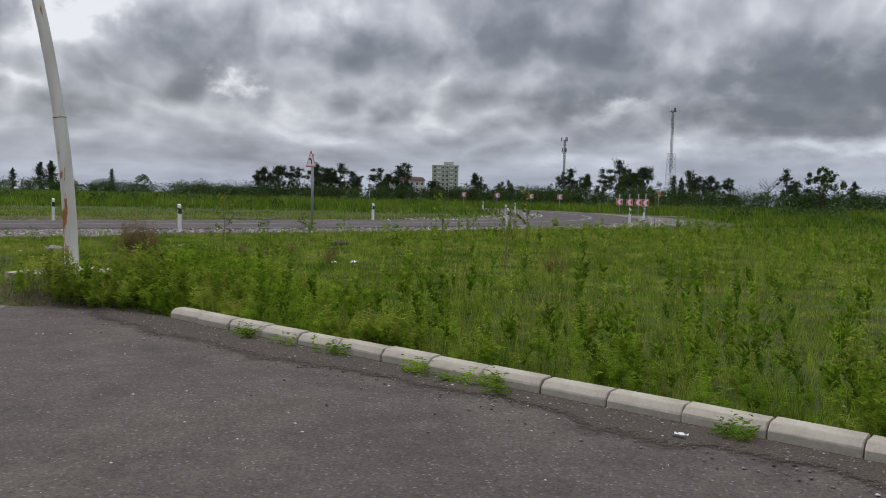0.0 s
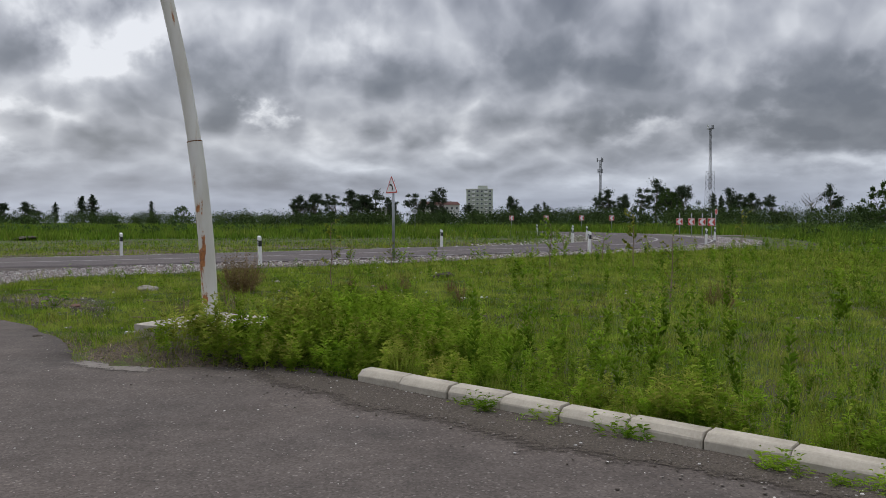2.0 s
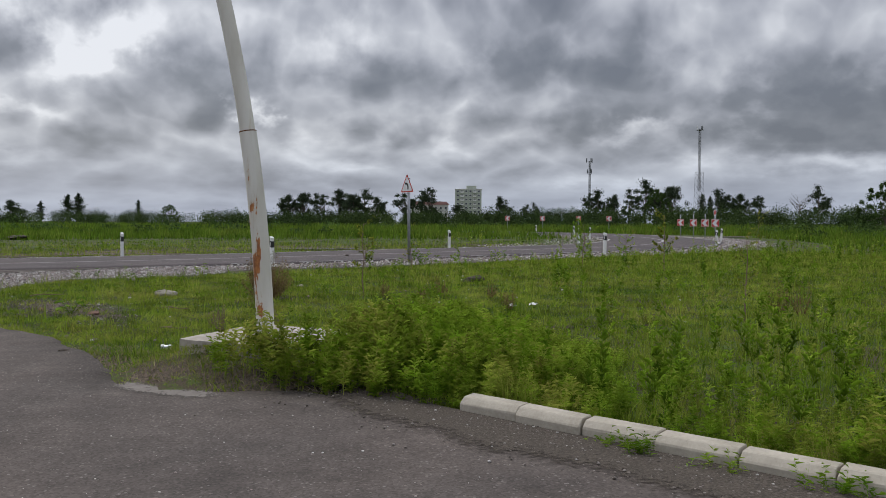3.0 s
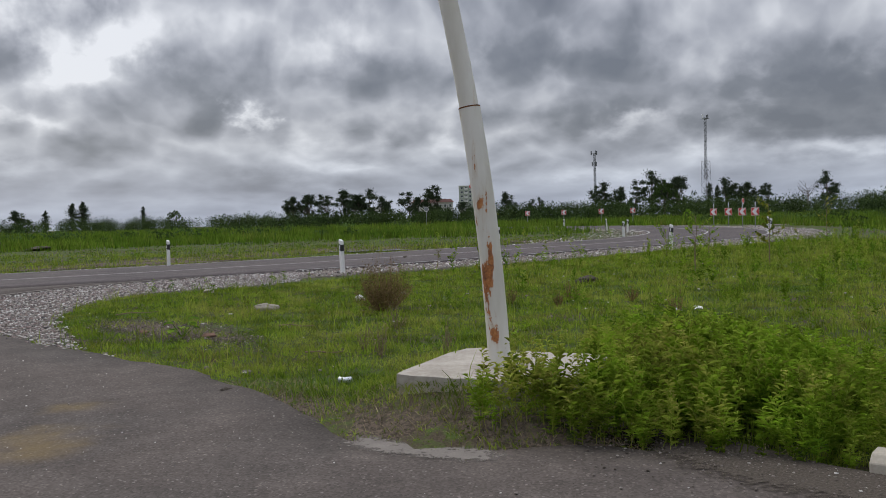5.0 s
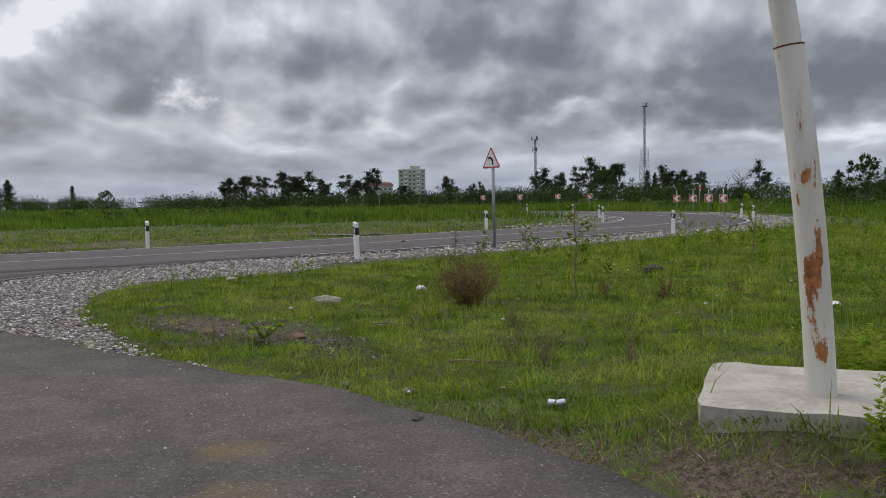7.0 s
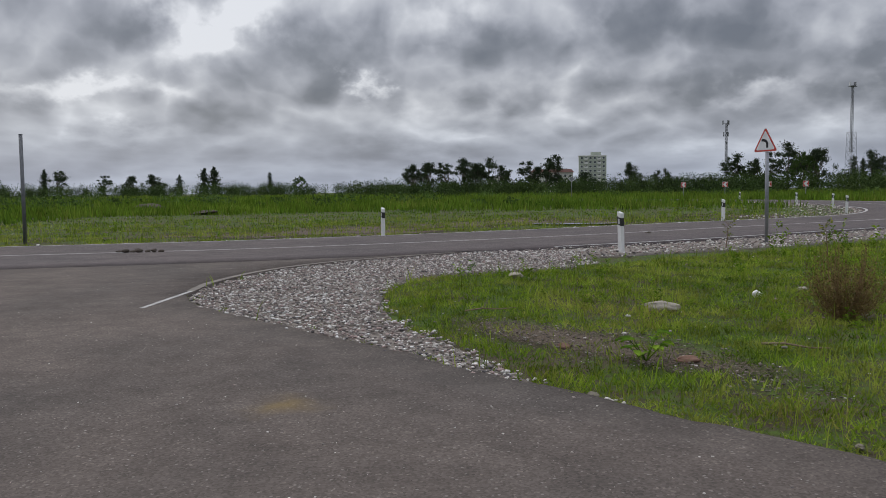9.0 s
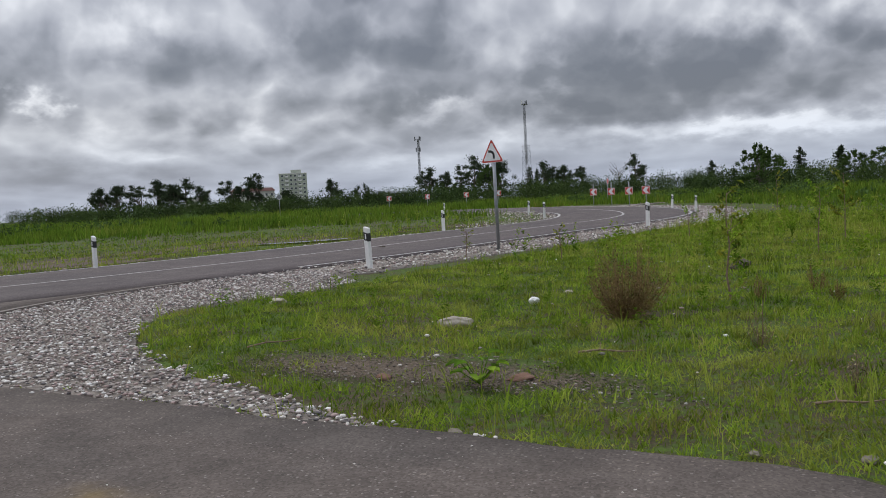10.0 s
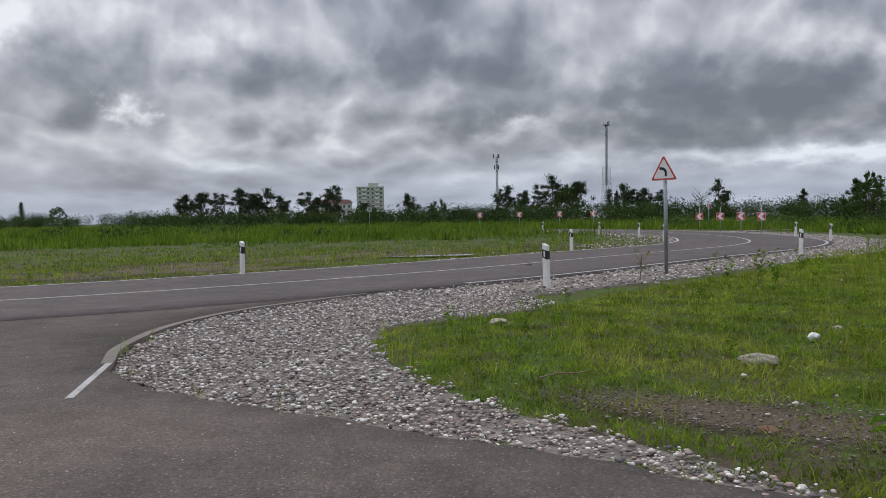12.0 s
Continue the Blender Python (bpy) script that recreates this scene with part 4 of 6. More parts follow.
disc_sign(pose(33.2, 81.4, float(height(33.2, 81.4)), 0, 0, 38), RED, "red round sign on post behind the bend", 2.35)
disc_sign(pose(5.7, 108.4, float(height(5.7, 108)), 0, 0, -10), ZINC, "pale grey round sign back in tall grass", 2.6)
left_pole = thing("sign_post", pose(-22.6, 32.5, float(height(-22.6, 32.5)) - 0.02), "bare grey steel post on the far verge", "post")
part("post", tube([(0, 0, -0.3), (0, 0, 2.95)], 0.05, 14), DARK_STEEL, left_pole, smooth=True)
part("post_cap", tube([(0, 0, 2.95), (0, 0, 2.97)], 0.053, 14), DARK_STEEL, left_pole)


# ---------------------------------------------------------------- far masts and houses
def bar(a, b, r):
    return tube([a, b], r, 5)


def lattice(ob, z0, z1, w0, w1, bays, r):
    """A braced tower section with four legs."""
    def corner_at(i, s):
        h = (w0 + (w1 - w0) * s) / 2
        return Vector(((-h, h, h, -h)[i], (-h, -h, h, h)[i], z0 + (z1 - z0) * s))
    for i in range(4):
        part("leg", bar(corner_at(i, 0), corner_at(i, 1), r), DARK_STEEL, ob)
    for i in range(4):
        bits = []
        for k in range(bays):
            s0, s1 = k / bays, (k + 1) / bays
            bits += [bar(corner_at(i, s0), corner_at((i + 1) % 4, s1), r * 0.7), bar(corner_at((i + 1) % 4, s0), corner_at(i, s1), r * 0.7),
                     bar(corner_at(i, s1), corner_at((i + 1) % 4, s1), r * 0.7)]
        part("bracing", joined(*bits), DARK_STEEL, ob)


tower = thing("radio_tower", pose(144.7, 313.7, 0.4, 0, 0, 20), "tall grey steel lattice radio tower beyond the trees", "tower")
lattice(tower, 0, 21.0, 3.2, 2.2, 9, 0.05)
lattice(tower, 14.0, 38.0, 0.75, 0.6, 18, 0.06)
for i, (dx, dy) in enumerate(((-1.4, 0), (1.2, 0.4), (0.3, -1.1))):
    part("antenna", bevelled(block(dx, dy, 38.4, 0.35, 0.25, 1.6), 0.03), WHITE if i == 0 else DARK_STEEL, tower)
    part("arm", bar((0, 0, 38.0), (dx, dy, 38.0), 0.06), DARK_STEEL, tower)
part("platform", bevelled(block(0, 0, 37.6, 2.2, 2.2, 0.15), 0.02), DARK_STEEL, tower)

mast = thing("radio_mast", pose(118.5, 369.1, 0.4, 0, 0, 10), "slim grey telephone mast with antenna ring", "tower")
lattice(mast, 0, 29.0, 0.85, 0.7, 20, 0.055)
for ring_z, spread_r in ((29.0, 1.5), (24.0, 1.1)):
    for a in (20, 140, 260):
        c, sn = math.cos(radians(a)) * spread_r, math.sin(radians(a)) * spread_r
        part("antenna", bevelled(block(c, sn, ring_z + 0.3, 0.4, 0.3, 1.9), 0.04), DARK_STEEL, mast)
        part("arm", bar((0, 0, ring_z), (c, sn, ring_z), 0.07), DARK_STEEL, mast)

PLASTER = worn("pale_green_plaster", (0.34, 0.38, 0.31), (0.46, 0.49, 0.41), 0.4, 0.9, 0, 0.1, 3.0)
WALL_WHITE = worn("white_plaster", (0.52, 0.51, 0.49), (0.66, 0.65, 0.62), 0.4, 0.9, 0, 0.1, 3.0)
ROOF_RED = worn("red_roof_sheet", (0.32, 0.17, 0.16), (0.42, 0.24, 0.22), 0.6, 0.8, 0, 0.1, 4.0)
PANE = worn("dark_window_glass", (0.05, 0.06, 0.07), (0.09, 0.10, 0.11), 1.0, 0.15, 0, 0.0)
BALCONY = worn("white_balcony", (0.62, 0.62, 0.6), (0.76, 0.76, 0.73), 1.0, 0.85, 0, 0.05)


def window_at(parent, x, y, z, wx, wz, frame_mat):
    ob = part("window", prism([(-wx / 2, -wz / 2), (wx / 2, -wz / 2), (wx / 2, wz / 2), (-wx / 2, wz / 2)], -0.06, 0.05), frame_mat, parent)
    ob.matrix_basis = pose(x, y, z)
    part("pane", block(0, -0.065, 0, wx * 0.82, 0.03, wz * 0.8), PANE, ob)


flats = thing("apartment_block", pose(79.4, 504.0, 0.4, 0, 0, -9), "pale green nine storey apartment block with roof house", "building")
part("wall", bevelled(block(8.0, 6.0, 10.4, 16.0, 12.0, 20.8), 0.05), PLASTER, flats)
part("roof", bevelled(block(8.0, 6.0, 21.0, 16.4, 12.4, 0.5), 0.05), WALL_WHITE, flats)
part("roof_house", bevelled(block(10.0, 6.0, 22.2, 6.0, 5.0, 2.2), 0.05), PLASTER, flats)
for floor in range(8):
    for col in range(6):
        if col in (1, 4):
            b = part("balcony", bevelled(block(0, -0.5, 0.5, 2.1, 1.0, 1.0), 0.03), BALCONY, flats)
            b.matrix_basis = pose(1.6 + 2.55 * col, 0, 1.2 + 2.5 * floor)
        window_at(flats, 1.6 + 2.55 * col, 0, 2.2 + 2.5 * floor, 1.5, 1.4, BALCONY)

hall = thing("long_house", pose(45.0, 455.0, 0.4, 0, 0, -4), "long white house with faded red roof", "building")
part("wall", bevelled(block(11.0, 5.0, 5.2, 22.0, 10.0, 10.4), 0.05), WALL_WHITE, hall)
part("roof", prism([(-0.6, 10.4), (22.6, 10.4), (20.8, 12.1), (1.2, 12.1)], -0.8, 10.8), ROOF_RED, hall)
for floor in range(3):
    for col in range(8):
        window_at(hall, 1.6 + 2.7 * col, 0, 2.3 + 3.1 * floor, 1.3, 1.6, BALCONY)
shed = thing("low_house", pose(21.5, 455.0, 0.4, 0, 0, -3), "low pale house with flat white roof", "building")
part("wall", bevelled(block(5.0, 4.0, 4.1, 10.0, 8.0, 8.2), 0.05), WALL_WHITE, shed)
part("roof", bevelled(block(5.0, 4.0, 8.4, 10.6, 8.8, 0.5), 0.05), BALCONY, shed)
for col in range(4):
    window_at(shed, 1.1 + 2.6 * col, 0, 6.0, 1.4, 1.5, BALCONY)


# ---------------------------------------------------------------- trees
def leaf_cloud(centres, radii, count, size, rnd, hollow=0.5):
    """Leaf quads spread through ellipsoid clumps, with their tints."""
    c, r = np.repeat(np.asarray(centres, float), count, 0), np.repeat(np.asarray(radii, float), count, 0)
    n = len(c)
    d = rnd.normal(size=(n, 3))
    d /= np.linalg.norm(d, axis=1, keepdims=True)
    reach = np.clip(np.abs(rnd.normal(0, 0.62, (n, 1))), 0.05, 1.5) if hollow < 0.25 else rnd.uniform(hollow, 1.05, (n, 1))
    p = c + d * r * reach
    a = rnd.normal(size=(n, 3))
    a /= np.linalg.norm(a, axis=1, keepdims=True)
    b = np.cross(a, rnd.normal(size=(n, 3)))
    b /= np.linalg.norm(b, axis=1, keepdims=True)
    s = size * rnd.uniform(0.6, 1.35, (n, 1))
    v = np.stack([p - a * s, p + b * s * 0.8, p + a * s], 1).reshape(-1, 3)
    return v, np.arange(3 * n).reshape(-1, 3), np.repeat(rnd.uniform(0, 1, n), 3)


def tree_parts(ob, trunk_shapes, cloud, mat, bark=BARK):
    part("trunk", joined(*trunk_shapes), bark, ob, smooth=True)
    if cloud is not None:
        part("crown", mesh_of("crown", cloud[0], cloud[1], mat, tint=cloud[2]), mat, ob)
    return ob


def limb(a, b, r0, r1, rnd, sag=0.12):
    a, b = np.asarray(a, float), np.asarray(b, float)
    l = np.linalg.norm(b - a)
    pts = [a + (b - a) * s + rnd.normal(size=3) * sag * l * math.sin(math.pi * s) * 0.5 for s in np.linspace(0, 1, 5)]
    return tube(pts, [r0 + (r1 - r0) * s for s in np.linspace(0, 1, 5)], 6)


def umbrella_tree(seed, label, flat=0.5, wide=0.36, clumps=15, base=0.30):
    """A tall gum or pine: a forked trunk and a full, uneven crown of leafy tiers; about 1 m tall, to be scaled."""
    r = np.random.RandomState(seed)
    ob = thing("tree", pose(0, 0, 0), label, "tree", "trees beyond the meadow")
    lobes = [(r.uniform(0, 6.28), r.uniform(0.62, 1.0), r.uniform(0.45, 0.86)) for _ in range(5)] + [(0.0, 0.05, 0.86)]
    ends, rad = [], []
    for k in range(clumps * 3):
        a0, d0, z0 = lobes[k % 6]
        a, z = a0 + r.normal(0, 0.75), min(0.95, max(base, z0 + r.normal(0, 0.085)))
        w = wide * (0.55 + 0.45 * math.sin(math.pi * min(1, (z - base + 0.12) / 0.85)))
        d = w * d0 * math.sqrt(r.uniform(0.08, 1.0))
        ends.append((d * math.cos(a), d * math.sin(a), z))
        q = r.uniform(0.05, 0.115)
        rad.append((q * 1.3, q * 1.2, q * (0.45 + 0.5 * flat)))
    fork = (r.uniform(-0.03, 0.03), r.uniform(-0.03, 0.03), base + 0.04)
    shapes = [limb((0, 0, -0.02), fork, 0.026, 0.018, r, 0.05)]
    shapes += [limb(fork, e, 0.012, 0.004, r) for e in ends[:clumps]]
    low = 22 if base < 0.25 else 10
    ends += [(r.uniform(-0.6, 0.6) * wide, r.uniform(-0.6, 0.6) * wide, r.uniform(0.06, base + 0.08)) for _ in range(low)]
    rad += [(0.12, 0.12, 0.10)] * low
    return tree_parts(ob, shapes, leaf_cloud(ends, rad, 110, 0.021, r, 0.1), LEAF)


def round_tree(seed, label, mat=BUSH):
    """A broad-leaved tree leafed to the ground, its outline broken by leading shoots."""
    r = np.random.RandomState(seed)
    ob = thing("tree", pose(0, 0, 0), label, "tree", "trees at the wood's edge")
    ends, rad = [], []
    for k in range(74):
        z = r.uniform(0.08, 0.90)
        w = 0.46 * math.sin(math.pi * min(0.97, z * 0.70 + 0.26)) ** 0.8
        a, d = r.uniform(0, 6.28), w * math.sqrt(r.uniform(0.15, 1))
        ends.append((d * math.cos(a), d * math.sin(a), z))
        q = r.uniform(0.05, 0.105)
        rad.append((q, q, q * 0.8))
    for k in range(16):
        a, d = r.uniform(0, 6.28), r.uniform(0.05, 0.4)
        ends.append((d * math.cos(a), d * math.sin(a), 0.98 - 0.75 * d * d / 0.16 * 0.5 + r.uniform(-0.03, 0.04)))
        rad.append((0.026, 0.026, 0.06))
    shapes = [limb((0, 0, -0.02), (0, 0, 0.5), 0.03, 0.016, r, 0.05)] + [limb((0, 0, r.uniform(0.1, 0.45)), e, 0.010, 0.003, r) for e in ends[:14]]
    return tree_parts(ob, shapes, leaf_cloud(ends, rad, 95, 0.020, r, 0.2), mat)


def poplar(seed, label):
    """A narrow columnar tree."""
    r = np.random.RandomState(seed)
    ob = thing("tree", pose(0, 0, 0), label, "tree", "columnar trees on the skyline")
    ends, rad = [], []
    for k in range(26):
        z = 0.12 + 0.82 * k / 25
        w = 0.11 * math.sin(math.pi * (0.1 + 0.86 * (k / 25))) ** 0.7
        ends.append((r.uniform(-w, w) * 0.6, r.uniform(-w, w) * 0.6, z))
        rad.append((w * 0.85, w * 0.85, 0.055))
    return tree_parts(ob, [limb((0, 0, -0.02), (0, 0, 0.9), 0.022, 0.004, r, 0.03)], leaf_cloud(ends, rad, 110, 0.02, r, 0.1), LEAF)


def dead_tree(m):
    r = np.random.RandomState(5)
    ob = thing("dead_tree", m, "bare grey dead tree on the skyline", "tree")
    shapes = [limb((0, 0, 0), (0.03, 0, 0.6), 0.022, 0.012, r, 0.05)]
    for k in range(16):
        z = r.uniform(0.3, 0.62)
        a = r.uniform(0, 6.28)
        e = (0.22 * math.cos(a) * r.uniform(0.4, 1), 0.22 * math.sin(a), z + r.uniform(0.12, 0.38))
        shapes.append(limb((0.03 * z, 0, z), e, 0.007, 0.002, r))
    return tree_parts(ob, shapes, None, None, worn("dead_wood", (0.16, 0.15, 0.14), (0.3, 0.28, 0.26), 4.0, 0.95))


def sized(x, y, tall, turn=0.0, wide=1.0):
    return pose(x, y, float(height(x, y)) - 0.1, 0, 0, turn) @ Matrix.Diagonal((tall * wide, tall * wide, tall, 1))


def plant(proto, used, m):
    """The first use places the prototype itself, later ones a copy of it."""
    if proto in used:
        return copy_thing(proto, m @ Matrix.Diagonal((1 / proto.scale[0], 1 / proto.scale[1], 1 / proto.scale[2], 1)))
    used.add(proto)
    proto.matrix_basis = m
    return proto


used = set()
gums = [umbrella_tree(k, "tall dark gum tree with cloudy crown tiers", 0.5 + 0.08 * (k % 3), 0.40 + 0.04 * (k % 3), 13 + 2 * (k % 3), 0.30) for k in range(4)]
broad = [umbrella_tree(11 + k, "broad dark tree with layered crown", 0.8, 0.60, 24, 0.14) for k in range(2)]
rounds = [round_tree(20 + k, "green broad-leaved tree at the wood's edge") for k in range(3)]
columns = [poplar(30 + k, "slender dark poplar on the skyline") for k in range(2)]

far_trees = [  # kind, x, y, tall, wide
    (broad[0], -17.5, 400, 13.5, 1.0), (broad[1], -11, 405, 14.5, 1.0), (gums[0], -2, 395, 14.5, 1.1), (broad[0], 6, 408, 16.5, 0.95), (broad[1], 12.5, 400, 14.0, 0.9),
    (gums[1], 18.5, 405, 16.8, 1.1), (gums[2], 24, 402, 13.5, 1.0), (gums[3], 36, 395, 14.6, 1.1), (broad[1], 40.5, 398, 12.0, 0.8), (gums[0], 49, 392, 17.4, 1.05),
    (broad[1], 45, 400, 11.0, 0.8), (broad[0], 80, 385, 13.0, 0.9), (gums[2], 107, 326, 14.8, 1.0), (broad[0], 113, 322, 12.0, 0.9),
    (gums[3], 132, 355, 16.0, 1.0), (gums[1], 142, 361, 20.5, 1.05), (broad[1], 150, 352, 17.0, 1.0), (rounds[1], 130, 320, 14.0, 0.9), (gums[2], 161, 330, 16.0, 0.9),
    (broad[0], 169, 326, 13.0, 1.0), (gums[0], 176, 322, 12.5, 0.9), (gums[1], 189, 303, 16.0, 0.8),
    (columns[0], 150, 322, 13.0, 1.5), (columns[1], 153, 321, 12.0, 1.4),
    (columns[0], -99, 340, 11.4, 1.9), (columns[1], -95.5, 341, 11.8, 2.0), (columns[1], -108, 338, 8.6, 1.6), (columns[0], -74, 345, 9.6, 1.2),
    (broad[0], -118, 335, 8.6, 1.2), (broad[1], -124, 330, 8.0, 1.0), (gums[3], -134, 330, 8.4, 1.0), (gums[0], -150, 325, 10.4, 1.0), (broad[1], -178, 330, 9.4, 1.2),
    (columns[1], -153, 322, 10.8, 1.5), (rounds[0], -60, 330, 7.2, 1.1), (broad[1], 60, 385, 9.0, 1.2), (gums[2], 92, 380, 9.8, 0.8), (gums[1], 96, 383, 10.4, 0.7),
]
for kind, x, y, tall, wide in far_trees:
    plant(kind, used, sized(x, y, tall, (x * 37 + y * 11) % 360, wide))
dead_tree(sized(183, 306, 14.5, 40, 1.2))
# the wood to the east, and its columns
for kind, az, far, tall, wide in [
        (rounds[0], 43.2, 210, 8.2, 1.2), (columns[0], 42.6, 240, 10.2, 1.5), (columns[1], 44.9, 245, 10.4, 1.5), (columns[0], 47.2, 240, 10.0, 2.0), (columns[1], 39.6, 240, 8.0, 1.8),
        (rounds[1], 48.0, 165, 5.9, 1.3), (rounds[2], 49.6, 160, 6.2, 1.3), (rounds[0], 51.0, 150, 5.6, 1.2), (rounds[1], 52.4, 150, 6.2, 1.2), (rounds[2], 53.5, 150, 7.0, 1.1),
        (rounds[2], 54.4, 135, 6.0, 1.2), (rounds[0], 55.6, 140, 7.6, 1.1), (rounds[1], 56.8, 140, 7.8, 1.1), (columns[0], 57.0, 150, 9.6, 1.4), (columns[1], 57.5, 152, 10.0, 1.4),
        (rounds[1], 58.4, 120, 5.9, 1.2), (rounds[2], 59.4, 130, 7.0, 1.2), (columns[0], 60.4, 145, 9.0, 1.8), (rounds[0], 61.0, 130, 7.2, 1.1), (columns[1], 62.0, 145, 9.6, 1.5),
        (rounds[0], 62.8, 115, 6.6, 1.2), (rounds[1], 64.4, 120, 7.8, 1.2), (rounds[2], 66.5, 110, 7.6, 1.2), (rounds[0], 69.0, 105, 7.8, 1.2), (rounds[2], 72.0, 110, 8.0, 1.1), (rounds[1], 75, 100, 7.4, 1.2)]:
    x, y = -12.5 + far * math.sin(radians(az)), 11 + far * math.cos(radians(az))
    plant(kind, used, sized(x, y, tall, (az * 53) % 360, wide))
big_bush = round_tree(44, "large dense green bush beside the bend")
big_bush.name, big_bush["category"], big_bush["group"] = "bush", "bush", ""
big_bush.matrix_basis = sized(51, 80.1, 5.2, 15, 1.12)

# thickets closing the meadow
r = np.random.RandomState(60)
n = 920
az = radians(1) * r.uniform(-44, 84, n)
far = r.uniform(115, 175, n) * np.where(az < -0.1, 1.5, 1.0) + 60 * (r.uniform(size=n) < 0.35)
bx, by = -10 + far * np.sin(az), 9 + far * np.cos(az)
tall = (0.0158 + 0.0065 * np.clip(np.degrees(az) / 30, -0.3, 1) ) * far * r.uniform(0.45, 1.08, n) + 1.1
cent = np.stack([bx, by, height(bx, by) + tall * 0.45], 1)
rad = np.stack([tall * r.uniform(0.4, 0.75, n), tall * r.uniform(0.4, 0.75, n), tall * 0.52], 1)
v, f, tint = leaf_cloud(cent, rad, 350, 0.165, r, 0.3)
v[:, 2] = np.maximum(v[:, 2], 0.25)
tagged(new("thicket", mesh_of("thicket", v, f, THICKET, tint=tint)), "dense dark green thicket behind the meadow", "thicket", kind="stuff")
# a few low bushes in the tall grass
n = 330
az = radians(1) * r.uniform(-44, 74, n)
far = r.uniform(58, 122, n)
bx, by = -10 + far * np.sin(az), 9 + far * np.cos(az)
ok = off_pave(bx, by, 5.0) & ~((np.abs(bx - 14) < 16) & (by < 105))
bx, by = bx[ok], by[ok]
tall = r.uniform(0.45, 1.55, len(bx))
v, f, tint = leaf_cloud(np.stack([bx, by, height(bx, by) + tall * 0.4], 1), np.stack([tall * 1.2, tall * 1.2, tall * 0.6], 1), 90, 0.16, r, 0.3)
tagged(new("scrub", mesh_of("scrub", v, f, BUSH, tint=tint)), "low green scrub among tall grass", "scrub", kind="stuff")


# ---------------------------------------------------------------- grass
PATH_SPOTS = np.array([(-4.0, 0.4), (-5.5, 2.4), (-7.0, 4.4), (-8.6, 6.1), (-10, 7.7), (-11.6, 9.6), (-12.7, 11), (-14.0, 12.3)])


def scattered(n, r0, r1, lo=-62, hi=88, spots=PATH_SPOTS):
    """Points round the way walked, thinning out with distance."""
    s = spots[RNG.randint(0, len(spots), n)]
    az = np.radians(RNG.uniform(lo, hi, n))
    r = RNG.uniform(r0, r1, n)
    return s[:, 0] + r * np.sin(az), s[:, 1] + r * np.cos(az), r


x, y, r = scattered(760000, 2.5, 38)
ok = off_pave(x, y)
x, y, r = x[ok], y[ok], r[ok]
clump = rough_noise(x, y, 1.3, 41) * 0.6 + rough_noise(x, y, 0.35, 42) * 0.4
side_of = away(x, y, ROAD_LINE[::3])[1]
verge = (side_of > 0) & (y < 66)
strip_d, strip_side = away(x, y, worn_edge)
thin = np.clip(bare(x, y) * 0.85 + 0.55 * ((strip_d < 0.32) & (strip_side < 0)) + verge * (0.35 + 0.6 * (rough_noise(x, y, 4.0, 43) > 0.52)) + 0.5 * (clump < 0.33), 0, 0.97)
keep = RNG.uniform(size=len(x)) > thin
x, y, r, clump, verge = x[keep], y[keep], r[keep], clump[keep], verge[keep]
tall = (0.024 + 0.085 * clump ** 1.8) * RNG.uniform(0.5, 1.35, len(x)) * np.where(verge, 0.9, 1.0)
tint = np.clip(0.05 + 0.8 * clump + RNG.normal(0, 0.2, len(x)), 0, 1) * 0.9
tint = np.where(RNG.uniform(size=len(x)) < 0.035, 1.0, tint)
near = r < 12
for m, simple, wider in ((near, False, 1.0), (~near, True, 1.35)):
    blades("meadow_grass", x[m], y[m], soil_level(x[m], y[m]) - 0.012, tall[m], wider * (0.005 + 0.00065 * r[m]), GRASS, "short green meadow grass with yellow straws", lean=1.7,
           tint=tint[m], plain=simple)
# clover and creeping leaves between the blades
x, y, r = scattered(150000, 3, 22)
ok = off_pave(x, y) & (bare(x, y) < 0.55) & (rough_noise(x, y, 0.6, 44) > 0.45)
x, y, r = x[ok], y[ok], r[ok]
v, f, tint = leaf_cloud(np.stack([x, y, soil_level(x, y) + RNG.uniform(0.0, 0.05, len(x))], 1), np.full((len(x), 3), 0.01), 1, 0.013, RNG, 0.5)
tagged(new("clover", mesh_of("clover", v, f, GRASS, tint=tint * 0.75)), "low creeping clover leaves in the turf", "clover", kind="stuff")
# tussocks and long blades standing above the turf
x, y, r = scattered(90000, 3, 42)
ok = off_pave(x, y, 0.2) & (rough_noise(x, y, 0.9, 46) + 0.12 * np.clip((x + 7) / 4, 0, 1) > 0.63) & (bare(x, y) < 0.3)
x, y, r = x[ok], y[ok], r[ok]
blades("grass_tussocks", x, y, soil_level(x, y) - 0.012, RNG.uniform(0.12, 0.30, len(x)), 0.005 + 0.0005 * r, GRASS, "longer green grass tussocks", lean=0.7,
       tint=RNG.uniform(0.3, 0.8, len(x)))

# straw and thin grass on the trodden strip
n = 9500
x, y = RNG.uniform(-9.2, -5.4, n), RNG.uniform(9.9, 13.2, n)
d, side_of = away(x, y, worn_edge)
ok = (side_of < 0) & (d < 0.6) & off_pave(x, y, 0.0)
x, y = x[ok], y[ok]
blades("trodden_straw", x, y, soil_level(x, y) - 0.01, RNG.uniform(0.015, 0.07, len(x)), RNG.uniform(0.004, 0.007, len(x)), STRAW, "flattened straw on trodden soil", lean=3.0)

